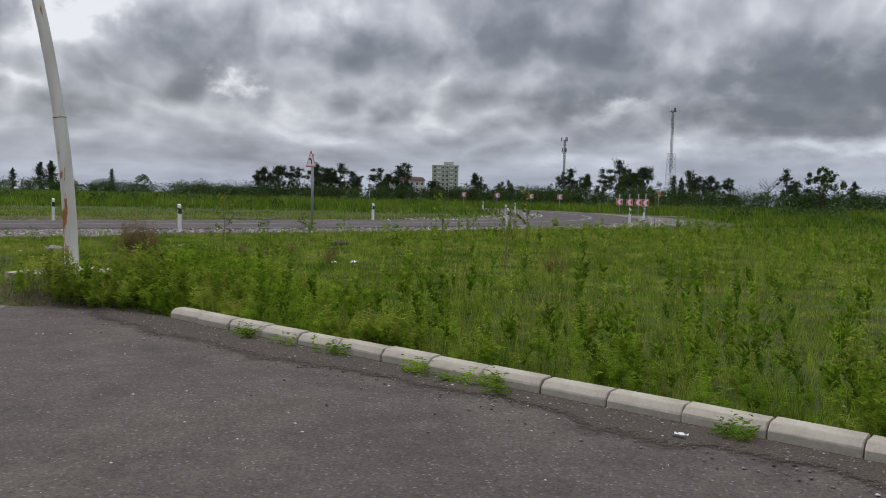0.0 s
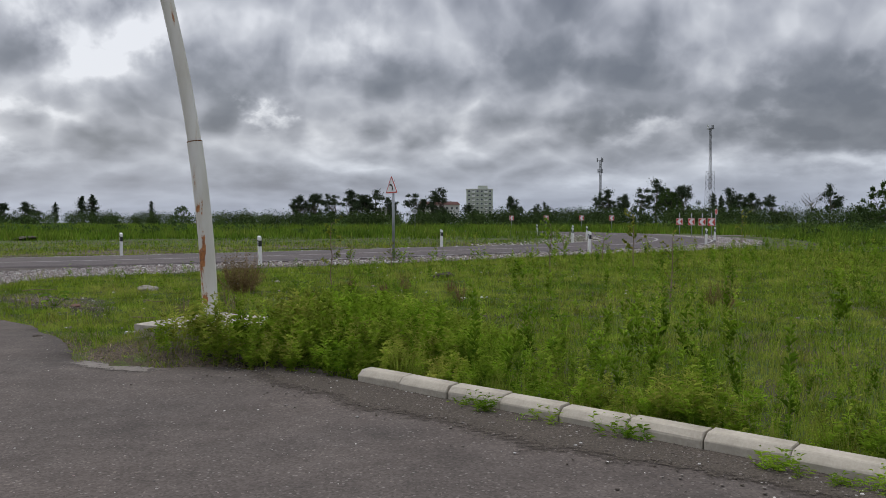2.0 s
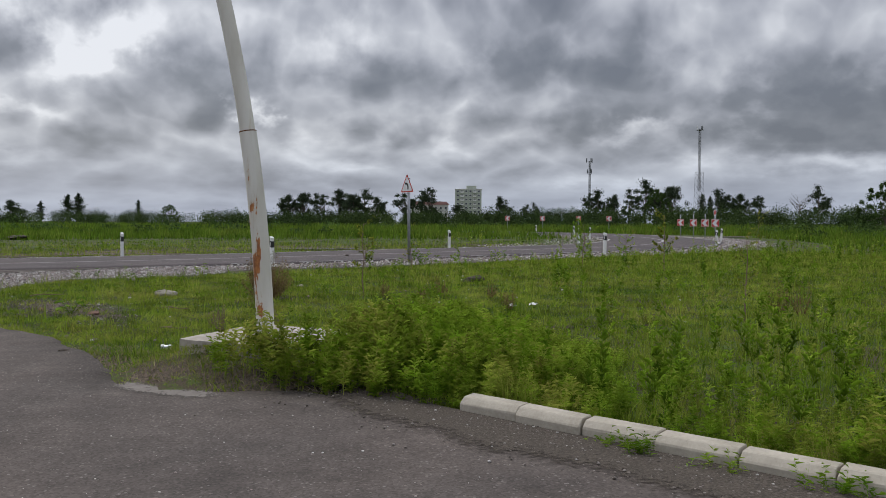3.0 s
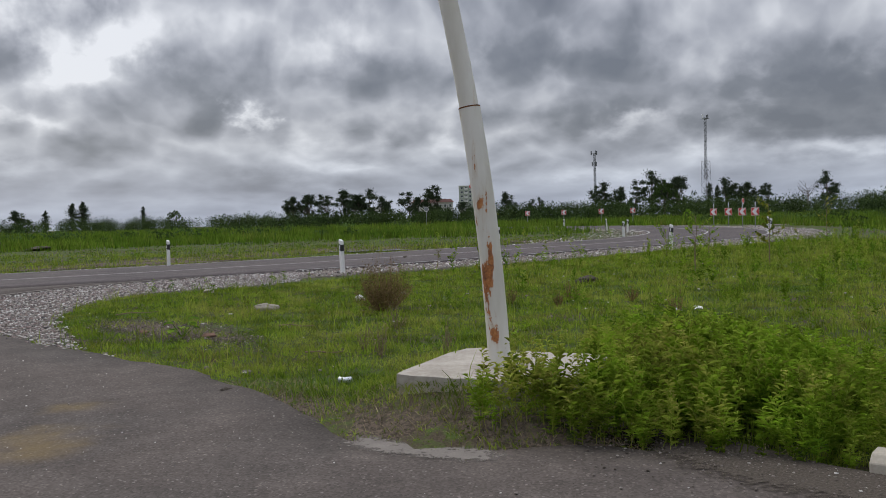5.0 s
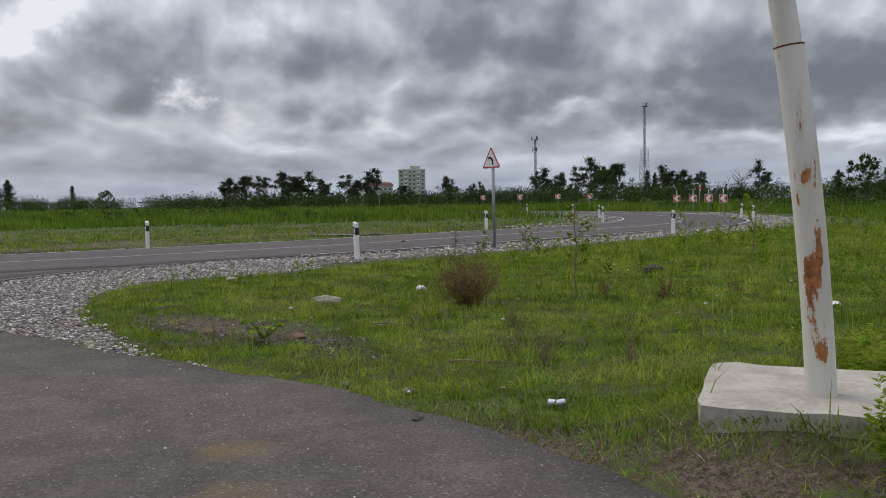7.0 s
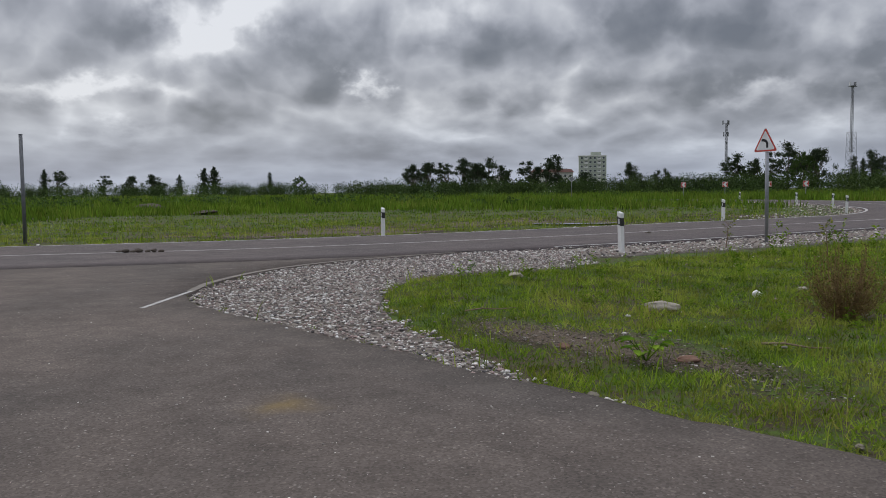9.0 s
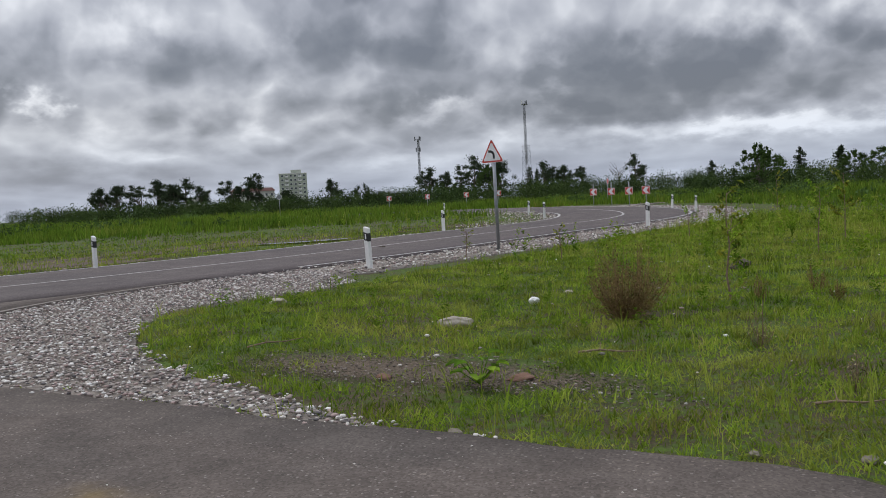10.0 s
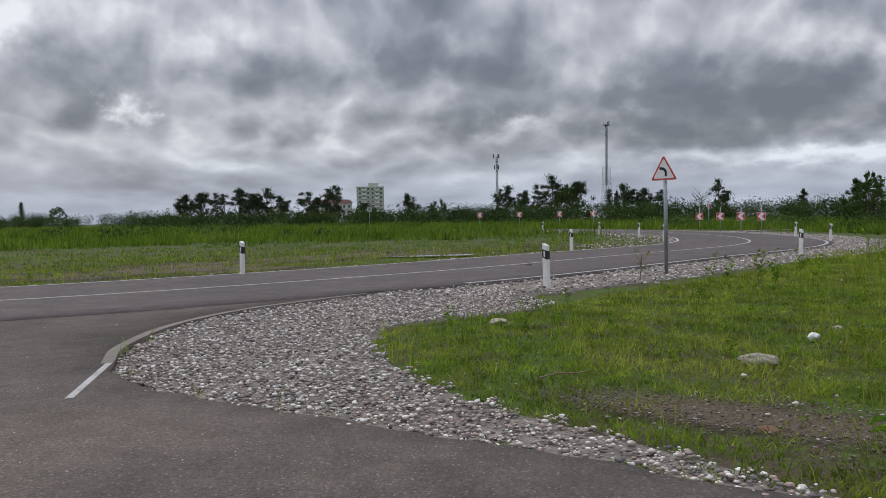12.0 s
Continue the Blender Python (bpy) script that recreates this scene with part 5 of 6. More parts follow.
# tall meadow beyond the road and to the east
x, y, r = scattered(260000, 20, 175, -48, 84, np.array([(-10.0, 9.0)]))
ok = off_pave(x, y, 1.5)
x, y, r = x[ok], y[ok], r[ok]
d, side_of = away(x, y, ROAD_LINE[::3])
west = (side_of > 0)
bend_gap = west & (d < 6.5) & (x > 0) & (y > 40) & (RNG.uniform(size=len(x)) < 0.75)
inner_bend = (x > -30) & (x < 14) & (y < 92) & west & (y - 0.35 * x < 66)
east_edge = 24 + 16 * (rough_noise(x, y, 12, 51) - 0.5)
ok = np.where(west, ~inner_bend | (y > 40), ((d > 9) | (y > 75)) & (np.hypot(x + 8, y - 10) > east_edge))
thin_verge = inner_bend & (y < 60) & (rough_noise(x, y, 5.0, 55) + 0.3 * rough_noise(x, y, 1.2, 56) > 0.60) & (RNG.uniform(size=len(x)) < 0.85)
ok &= ~((np.abs(away(x, y, track)[0]) < 1.0)) & ~bend_gap & ~thin_verge
x, y, r, west, inner_bend = x[ok], y[ok], r[ok], west[ok], inner_bend[ok]
stand = rough_noise(x, y, 11, 53) * 0.6 + rough_noise(x, y, 2.5, 54) * 0.4
ramp_up = np.where(west, 1.0, np.clip((np.hypot(x + 8, y - 10) - 30) / 34, 0.14, 1.15))
tall = (0.2 + 0.75 * stand) * RNG.uniform(0.45, 1.2, len(x)) * ramp_up
short = inner_bend & ((y < 57) | (rough_noise(x, y, 6, 52) < 0.6))
tall = np.where(short, 0.03 + 0.10 * stand * RNG.uniform(0.3, 1.2, len(x)), tall)
blades("tall_meadow", x, y, soil_level(x, y) - 0.02, tall, 0.012 + 0.0013 * r, TALL, "tall bright green meadow grass", lean=0.5,
       tint=np.clip(0.25 + 0.45 * stand + RNG.normal(0, 0.18, len(x)), 0, 1), plain=True)


# ---------------------------------------------------------------- weeds behind the kerb
def weed(seed, leaves, length, start=0.12, plume=0, branches=0):
    """A leafy upright weed one metre tall: stem, side shoots, narrow leaves in a spiral, and a loose plume."""
    r = np.random.RandomState(seed)
    v, f, t = [], [], []
    lean = r.uniform(-0.10, 0.10, 2)
    shoots = []
    for k in range(branches):
        a, z0, z1 = r.uniform(0, 6.28), r.uniform(0.05, 0.5), r.uniform(0.55, 0.96)
        d = r.uniform(0.10, 0.26)
        shoots.append((z0, np.array([d * math.cos(a), d * math.sin(a), z1 - z0])))

    def on_stem(z, k=-1):
        if k < 0:
            return np.array([lean[0] * z * z, lean[1] * z * z, z])
        z0, way_out = shoots[k]
        return on_stem(z0) + way_out * z * (1, 1, 0.75 + 0.25 * z)

    for k in range(-1, branches):
        b = len(v)
        for c in range(3):
            v.append(tuple(on_stem(0, k) + (0.007 if k < 0 else 0.004) * np.array([math.cos(2.094 * c), math.sin(2.094 * c), 0])))
        v.append(tuple(on_stem(1.0, k)))
        f += [(b, b + 1, b + 3), (b + 1, b + 2, b + 3), (b + 2, b, b + 3)]
        t += [0.9, 0.9, 0.9, 0.5]
    for k in range(leaves + plume):
        on = -1 if k >= leaves or not branches or k % 3 == 0 else r.randint(branches)
        if k < leaves:
            s = r.uniform(0, 1)
            z = (start if on < 0 else 0.1) + (0.99 - (start if on < 0 else 0.1)) * s
            l = length * (0.65 + 0.6 * math.sin(math.pi * (0.12 + 0.75 * s))) * r.uniform(0.55, 1.3)
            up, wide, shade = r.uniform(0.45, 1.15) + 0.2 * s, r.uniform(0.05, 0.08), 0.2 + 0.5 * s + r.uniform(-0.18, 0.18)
        else:
            z, l, up, wide, shade = r.uniform(0.82, 1.04), length * 0.32, r.uniform(0.3, 1.0), 0.30, 0.95
        a = 2.4 * k + r.uniform(-0.6, 0.6)
        out = np.array([math.cos(a), math.sin(a), 0])
        side = np.array([-math.sin(a), math.cos(a), r.uniform(-0.5, 0.5)]) * l * wide
        p = on_stem(min(z, 1.0), on) + (out * r.uniform(0, 0.03) if k >= leaves else 0)
        mid = p + out * l * 0.5 * math.cos(up) + np.array([0, 0, l * 0.5 * math.sin(up)])
        tip = p + out * l * 0.97 * math.cos(up * 0.5) + np.array([0, 0, l * 0.9 * math.sin(up * 0.5)])
        b = len(v)
        v += [tuple(p), tuple(mid + side), tuple(tip), tuple(mid - side)]
        f += [(b, b + 1, b + 2), (b, b + 2, b + 3)]
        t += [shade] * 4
    return np.array(v), np.array(f), np.array(t)


def weeds(name, templates, x, y, tall, label, mat=WEED, shift=None):
    vs, fs, ts, base = [], [], [], 0
    pick = RNG.randint(0, len(templates), len(x))
    z = soil_level(x, y) - 0.02
    for k, (tv, tf, tt) in enumerate(templates):
        m = pick == k
        if not m.any():
            continue
        size = np.stack([tall[m] * RNG.uniform(0.85, 1.25, m.sum())] * 2 + [tall[m]], 1)
        size[:, :2] = 0.45 * size[:, :2] + 0.55 * 0.5
        v, f = strewn((tv, tf), np.stack([x, y, z], 1)[m], size, RNG.uniform(0, 6.28, m.sum()))
        vs.append(v), fs.append(f + base)
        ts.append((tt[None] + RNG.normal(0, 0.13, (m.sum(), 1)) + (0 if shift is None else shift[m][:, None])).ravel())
        base += len(v)
    return tagged(new(name, mesh_of(name, np.concatenate(vs), np.concatenate(fs), mat, tint=np.clip(np.concatenate(ts), 0, 1))), label, "weeds", kind="stuff")


leafy = [weed(k, 120, 0.105, 0.1, 0, 5) for k in range(5)]
spires = [weed(10 + k, 90, 0.085, 0.12, 0, k) for k in range(3)]
slight = [weed(40 + k, 34, 0.13, 0.08, 0, 2) for k in range(4)]
plumed = [weed(20 + k, 60, 0.11, 0.1, 46, 2) for k in range(3)]

# a belt along the kerb, higher away from the kerb's end
a, k = RNG.uniform(-0.4, 19, 4400), 0.26 + 4.4 * RNG.uniform(0, 1, 4400) ** 2.4
x, y = KERB_START[0] + KERB_WAY[0] * a - KERB_OUT[0] * k, KERB_START[1] + KERB_WAY[1] * a - KERB_OUT[1] * k
stand = rough_noise(x, y, 1.6, 61) * 0.65 + rough_noise(x, y, 0.5, 62) * 0.35
ok = off_pave(x, y) & (RNG.uniform(size=len(x)) < np.clip(1.0 - k / 2.6, 0.05, 1) * (0.02 + 0.95 * stand))
x, y, k, a, stand = x[ok], y[ok], k[ok], a[ok], stand[ok]
tall = (0.14 + 0.46 * stand ** 1.3) * RNG.uniform(0.45, 1.45, len(x)) * np.clip(0.85 + 0.03 * a, 0.85, 1.2)
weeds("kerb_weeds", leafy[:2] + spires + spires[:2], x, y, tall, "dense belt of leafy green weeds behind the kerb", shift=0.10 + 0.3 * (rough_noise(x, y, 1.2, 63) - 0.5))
n = 40000
a, k = RNG.uniform(-0.3, 19, n), 0.22 + 4.5 * RNG.uniform(0, 1, n) ** 2.3
x, y = KERB_START[0] + KERB_WAY[0] * a - KERB_OUT[0] * k, KERB_START[1] + KERB_WAY[1] * a - KERB_OUT[1] * k
ok = off_pave(x, y) & (rough_noise(x, y, 0.8, 68) > 0.38)
x, y = x[ok], y[ok]
blades("kerb_grass", x, y, soil_level(x, y) - 0.02, (0.10 + 0.30 * rough_noise(x, y, 1.0, 69)) * RNG.uniform(0.5, 1.3, len(x)), RNG.uniform(0.003, 0.006, len(x)), GRASS, "long grass among the weeds behind the kerb", lean=0.6,
       tint=RNG.uniform(0.3, 0.95, len(x)))
n = 250
a, k = RNG.uniform(0.2, 14, n), 0.35 + 5.5 * RNG.uniform(0, 1, n) ** 1.6
x, y = KERB_START[0] + KERB_WAY[0] * a - KERB_OUT[0] * k, KERB_START[1] + KERB_WAY[1] * a - KERB_OUT[1] * k
tall_meshes = []
for q, (tv, tf, tt) in enumerate(spires + plumed):
    tall_meshes.append(mesh_of("tall_weed", tv * (0.6, 0.6, 1.0), tf, WEED, tint=np.clip(tt * (0.55 if q < 3 else 1.0), 0, 1)))
for q in range(n):
    ob = new("tall_weed", tall_meshes[q % len(tall_meshes)])
    h = 0.4 + 0.6 * RNG.uniform() ** 1.5
    ob.matrix_basis = pose(x[q], y[q], float(soil_level(x[q], y[q])) - 0.02, RNG.uniform(-6, 6), RNG.uniform(-6, 6), RNG.uniform(0, 360)) @ Matrix.Diagonal((h, h, h, 1))
    tagged(ob, "tall upright weed with pale plume" if q % len(tall_meshes) > 2 else "tall upright leafy green weed", "weed", "tall weeds behind the kerb")

# the lush clump beside the slab
clump_poly = [(-7.25, 10.75), (-6.95, 11.0), (-6.35, 10.95), (-5.95, 11.5), (-5.9, 12.6), (-5.2, 13.5), (-4.2, 13.3), (-3.3, 11.6), (-4.1, 9.4), (-5.25, 9.55), (-6.1, 10.2)]
x, y = RNG.uniform(-7.3, -3.2, 2100), RNG.uniform(9.2, 13.6, 2100)
ok = inside(x, y, clump_poly) & off_pave(x, y)
x, y = x[ok], y[ok]
edge_near = away(x, y, np.array(clump_poly + clump_poly[:1]))[0]
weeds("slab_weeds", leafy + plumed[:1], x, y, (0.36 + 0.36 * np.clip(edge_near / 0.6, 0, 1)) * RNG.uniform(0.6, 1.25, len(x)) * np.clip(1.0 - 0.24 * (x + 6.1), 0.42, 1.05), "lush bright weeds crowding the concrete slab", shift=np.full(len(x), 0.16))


def shoulder_zone(x, y):
    d, side_of = away(x, y, ROAD_LINE[::2])
    return (side_of < 0) & (d < HALF + 3.4)


# forbs across the meadow
x, y, r = scattered(6000, 5, 42, -40, 85)
ak, kk = kerb_frame(x, y)
ok = off_pave(x, y, 0.4) & ~shoulder_zone(x, y) & (kk > 2.5) & (rough_noise(x, y, 2.4, 65) > 0.60) & (rough_noise(x, y, 0.8, 66) > 0.5) & (bare(x, y) < 0.2)
x, y = x[ok], y[ok]
weeds("meadow_forbs", slight, x, y, RNG.uniform(0.12, 0.42, len(x)), "scattered dark green forbs in the turf", shift=np.full(len(x), -0.2))
# ranker weeds where the meadow rises to the east
x, y, r = scattered(2600, 12, 46, 12, 84)
ok = off_pave(x, y, 0.5) & ~shoulder_zone(x, y) & (kerb_frame(x, y)[1] > 4.0) & (rough_noise(x, y, 3.5, 71) > 0.52) & (RNG.uniform(size=len(x)) < np.clip((r - 8) / 16, 0.1, 1)) & (x > -5)
x, y = x[ok], y[ok]
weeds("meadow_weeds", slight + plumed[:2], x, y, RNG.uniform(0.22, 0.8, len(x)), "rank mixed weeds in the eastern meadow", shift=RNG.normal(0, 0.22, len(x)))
# sprouts at the foot of the kerb and in its joints
spots = np.array([(1.35, 0.05), (2.0, 0.08), (2.65, 0.04), (3.6, 0.08), (4.1, 0.12), (4.3, 0.06), (6.1, 0.08), (7.2, 0.05), (7.7, 0.10), (8.05, 0.06), (9.1, 0.14), (9.4, 0.05), (1.5, 0.1), (4.5, 0.2), (8.6, 0.2)])
rep = np.repeat(spots, 9, 0) + RNG.normal(0, 1, (135, 2)) * (0.08, 0.03)
rep[:, 1] = np.abs(rep[:, 1]) + 0.02
x, y = (KERB_START[:, None] + KERB_WAY[:, None] * rep[:, 0] + KERB_OUT[:, None] * rep[:, 1])
weeds("kerb_sprouts", slight, x, y, RNG.uniform(0.06, 0.22, len(x)), "small weeds sprouting along the kerb's foot", shift=np.full(len(x), -0.2))


# ---------------------------------------------------------------- single shrubs and saplings
def fan_bush(name, x, y, tall, wide, stems, leaves, mat, label, seed, size=0.012):
    r = np.random.RandomState(seed)
    ob = thing(name, pose(x, y, float(soil_level(x, y)) - 0.02), label, "bush" if tall > 0.5 else "weed")
    shapes, pts = [], []
    for k in range(stems):
        a, d = r.uniform(0, 6.28), wide / 2 * math.sqrt(r.uniform(0.02, 1))
        z = tall * (1.05 - 0.5 * (2 * d / wide) ** 2) * r.uniform(0.55, 1.18)
        e = np.array([d * math.cos(a), d * math.sin(a), z])
        s0 = np.array([0.12 * wide * math.cos(a) * r.uniform(0, 1), 0.12 * wide * math.sin(a) * r.uniform(0, 1), 0])
        bow = np.array([0.3 * e[0], 0.3 * e[1], -0.05 * z])
        line = [s0 + (e - s0) * q + bow * math.sin(math.pi * q) * 0.5 for q in np.linspace(0, 1, 4)]
        shapes.append(tube(line, [0.004, 0.003, 0.0025, 0.0012], 3, False))
        for _ in range(leaves // stems):
            q = r.uniform(0.22, 1.0)
            j = min(2, int(q * 3))
            pts.append(line[j] + (line[j + 1] - line[j]) * (q * 3 - j) + r.normal(0, 0.034 * wide, 3))
    tagged(part("brushwood", joined(*shapes), STEM if mat is REDDISH else TWIG, ob), kind="stuff")
    c = np.array(pts)
    c[:, 2] = np.maximum(c[:, 2], 0.02)
    v, f, t = leaf_cloud(c, np.full((len(c), 3), 0.006), 1, size, r)
    tagged(part("foliage", mesh_of("foliage", v, f, mat, tint=t), mat, ob), kind="stuff")
    return ob


fan_bush("reddish_bush", -7.15, 18.3, 0.76, 1.0, 200, 6500, REDDISH, "round dry bush with reddish brown seed heads", 3, 0.0135)
for k, (x, y, s) in enumerate([(-5.1, 18.5, 0.26), (-4.05, 18.65, 0.3), (-3.2, 18.2, 0.24), (-4.5, 17.9, 0.2), (0.9, 15.1, 0.45), (0.8, 15.5, 0.4), (-3.3, 16.3, 0.3), (3.2, 14.0, 0.4)]):
    fan_bush("reddish_weed", x, y, s * 1.1, s, 26, 420, REDDISH, "small reddish dry weed in the turf", 50 + k, 0.012)
for k, (x, y, s) in enumerate([(-7.15, 16.25, 0.42), (-7.5, 14.3, 0.36), (-6.85, 14.1, 0.4), (-7.65, 14.8, 0.3)]):
    fan_bush("dry_weed", x, y, s, s * 0.7, 16, 120, STRAW, "straw coloured dry weed in the turf", 70 + k, 0.014)


def sapling(x, y, tall, label, seed, mat=YELLOW, leaf=0.035, count=90, spread_r=0.18):
    r = np.random.RandomState(seed)
    ob = thing("sapling", pose(x, y, float(soil_level(x, y)) - 0.02), label, "sapling", "young trees in the meadow")
    top = np.array([r.uniform(-0.05, 0.05), r.uniform(-0.05, 0.05), tall])
    shapes, pts = [limb((0, 0, 0), top, 0.015, 0.004, r, 0.03)], []
    for k in range(11):
        q = 0.32 + 0.066 * k
        a = r.uniform(0, 6.28)
        e = top * q + np.array([math.cos(a), math.sin(a), 0.7]) * spread_r * r.uniform(0.5, 1.1)
        shapes.append(limb(top * q, e, 0.005, 0.0015, r))
        pts += [top * q + (e - top * q) * r.uniform(0.3, 1.05) for _ in range(count // 11)]
    part("trunk", shapes[0], TWIG, ob)
    for shape in shapes[1:]:
        part("branch", shape, TWIG, ob)
    v, f, t = leaf_cloud(np.array(pts), np.full((len(pts), 3), 0.02), 1, leaf, r)
    tagged(part("crown", mesh_of("crown", v, f, mat, tint=t), mat, ob), kind="stuff")
    return ob


sapling(-5.45, 18.6, 1.32, "thin sapling with sparse yellowing leaves", 1, YELLOW, 0.042, 130, 0.2)
sapling(-0.05, 22.5, 1.25, "thin green sapling in the meadow", 2, WEED, 0.042, 190, 0.3)
sapling(2.9, 24.6, 1.5, "yellowing shrub in the meadow", 3, YELLOW, 0.05, 220, 0.34)
sapling(3.55, 29.1, 0.9, "dark low sapling beside the gravel shoulder", 4, WEED, 0.035, 150, 0.36)
sapling(-3.75, 25.7, 0.65, "small yellow green sapling beside the gravel", 5, YELLOW, 0.03, 90, 0.2)
sapling(-4.85, 28.2, 0.6, "small yellow green sapling at the shoulder", 6, YELLOW, 0.03, 80, 0.2)
sapling(2.3, 29.3, 0.85, "bushy green sapling at the shoulder", 7, WEED, 0.035, 170, 0.34)
sapling(-0.4, 14.4, 1.15, "thin yellowing sapling among weeds", 8, YELLOW, 0.026, 120, 0.2)
sapling(12.6, 36.9, 1.6, "yellow green shrub near the bend", 9, YELLOW, 0.045, 190, 0.45)

dock = thing("burdock", pose(-9.82, 16.3, float(soil_level(-9.8, 16.3))), "broad-leaved green burdock beside bare soil", "weed")
r = np.random.RandomState(8)
for k in range(11):
    a, l, up = 2.4 * k, r.uniform(0.07, 0.13), r.uniform(0.3, 1.2)
    out, sd = Vector((math.cos(a), math.sin(a), 0)), Vector((-math.sin(a), math.cos(a), 0))
    p = out * (0.05 + 0.10 * math.cos(up)) + Vector((0, 0, 0.04 + 0.22 * math.sin(up) * r.uniform(0.4, 1)))
    grid, fs = [], []
    for i, s in enumerate((0, 0.25, 0.5, 0.75, 1.0)):
        wd = l * 0.48 * (0.25, 0.95, 1.0, 0.7, 0.05)[i]
        q = p + out * (l * s) + Vector((0, 0, l * (0.35 * s - 0.5 * s * s)))
        grid += [tuple(q - sd * wd + Vector((0, 0, 0.02))), tuple(q), tuple(q + sd * wd + Vector((0, 0, 0.02)))]
        if i:
            b = 3 * i
            fs += [(b - 3, b - 2, b + 1, b), (b - 2, b - 1, b + 2, b + 1)]
    part("leaf", mesh_of("leaf", grid, fs, WEED, True, [0.04 + 0.08 * (k % 3)] * len(grid)), WEED, dock)
    part("stalk", tube([(0, 0, 0), tuple(p)], 0.004, 5), WEED, dock)


# ---------------------------------------------------------------- gravel
def gravel(n, polytest, x0, x1, y0, y1, lo, hi, name, label, mat=STONES, lift=-0.022):
    x, y = RNG.uniform(x0, x1, n), RNG.uniform(y0, y1, n)
    ok = polytest(x, y)
    x, y = x[ok], y[ok]
    s = lo + (hi - lo) * RNG.uniform(0, 1, len(x)) ** 2.2
    return pebbles(name, x, y, height(x, y) + lift + RNG.uniform(-0.01, 0.02, len(x)), s, mat, label)


def in_corner(x, y):
    wob = 0.3 * (rough_noise(x, y, 0.5, 81) - 0.5)
    d = away(x, y, EDGE[::3])[0]
    return inside(x + wob, y, GRAVEL_POLY) & (y < 27.5) & ((d > 0.02) | (y < 19.5)) & ~((y > 20) & inside(x, y, EDGE_POLY))


def in_shoulder(x, y):
    d, side_of = away(x, y, ROAD_LINE[::2])
    wide = np.where(x > 6, 2.7, 2.4)
    return (side_of < 0) & (d > HALF - 0.02) & (d < HALF + wide + 0.6 * (rough_noise(x, y, 1.2, 82) - 0.5)) & (x > -11)


def in_far_edge(x, y):
    d, side_of = away(x, y, ROAD_LINE[::2])
    bend_in = (y > 42) & (y < 80) & (x > 2)
    wide = np.where(bend_in, 4.0, 0.45)
    return (side_of > 0) & (d > HALF - 0.02) & (d < HALF + wide * RNG.uniform(0.2, 1.0, len(x)))


gravel(46000, in_corner, -15, -8.5, 14.8, 27.6, 0.011, 0.033, "corner_gravel", "loose grey and white river gravel at the corner")
gravel(84000, in_shoulder, -11, 24, 24, 64, 0.02, 0.052, "shoulder_gravel", "pale river gravel along the road shoulder")
gravel(60000, in_far_edge, -40, 18, 26, 82, 0.025, 0.075, "far_gravel", "pale gravel along the road's far edge")
gravel(7000, lambda x, y: (bare(x, y) > 0.25) & off_pave(x, y), -12.2, -7.5, 14.6, 19.2, 0.006, 0.02, "soil_stones", "small stones in the bare soil patch", STONES_DARK, -0.038)
gravel(800, lambda x, y: off_pave(x, y) & (RNG.uniform(size=len(x)) < 0.35), -13, 2, 10, 27, 0.012, 0.038, "meadow_stones", "scattered pale stones in the turf", lift=-0.03)


def verge_stones(x, y):
    d, side_of = away(x, y, ROAD_LINE[::3])
    return (side_of > 0) & (d > HALF + 1) & (rough_noise(x, y, 4.0, 43) > 0.55) & off_pave(x, y)


gravel(4200, verge_stones, -30, 10, 33, 66, 0.015, 0.04, "verge_stones", "stones on the thin far verge", STONES_DARK, -0.04)
# grit along the kerb and thinly over the drive
n = 6500
a, k = RNG.uniform(-1.5, 20, n), np.abs(RNG.normal(0.2, 0.27, n)) * (0.6 + 0.8 * RNG.uniform(size=n))
x, y = KERB_START[0] + KERB_WAY[0] * a + KERB_OUT[0] * k, KERB_START[1] + KERB_WAY[1] * a + KERB_OUT[1] * k
pebbles("kerb_grit", x, y, height(x, y) + 0.002, 0.004 + 0.011 * RNG.uniform(size=n) ** 3, STONES_DARK, "grit and chippings along the kerb")
x, y, r = scattered(5000, 1.5, 16)
ok = inside(x, y, EDGE_POLY)
x, y = x[ok], y[ok]
pebbles("drive_grit", x, y, height(x, y) - 0.004, 0.003 + 0.009 * RNG.uniform(size=len(x)) ** 4, STONES, "loose chippings strewn on the asphalt")


# ---------------------------------------------------------------- single stones and litter
def stone(name, x, y, size, mat, label, seed, lift=0.3, category="stone"):
    r = np.random.RandomState(seed)
    bm = bmesh.new()
    bmesh.ops.create_icosphere(bm, subdivisions=3, radius=0.5)
    for v in bm.verts:
        v.co = v.co.normalized() * (0.5 + 0.16 * noise.noise(v.co * 2.3 + Vector((seed, 0, 0))) + 0.05 * noise.noise(v.co * 7))
        v.co = Vector((v.co.x * size[0], v.co.y * size[1], v.co.z * size[2]))
    me = bpy.data.meshes.new(name)
    bm.to_mesh(me), bm.free()
    me.materials.append(mat)
    ob = new(name, me)
    ob.matrix_basis = pose(x, y, float(soil_level(x, y)) + size[2] * lift, r.uniform(-8, 8), r.uniform(-8, 8), r.uniform(0, 360))
    return tagged(ob, label, category)


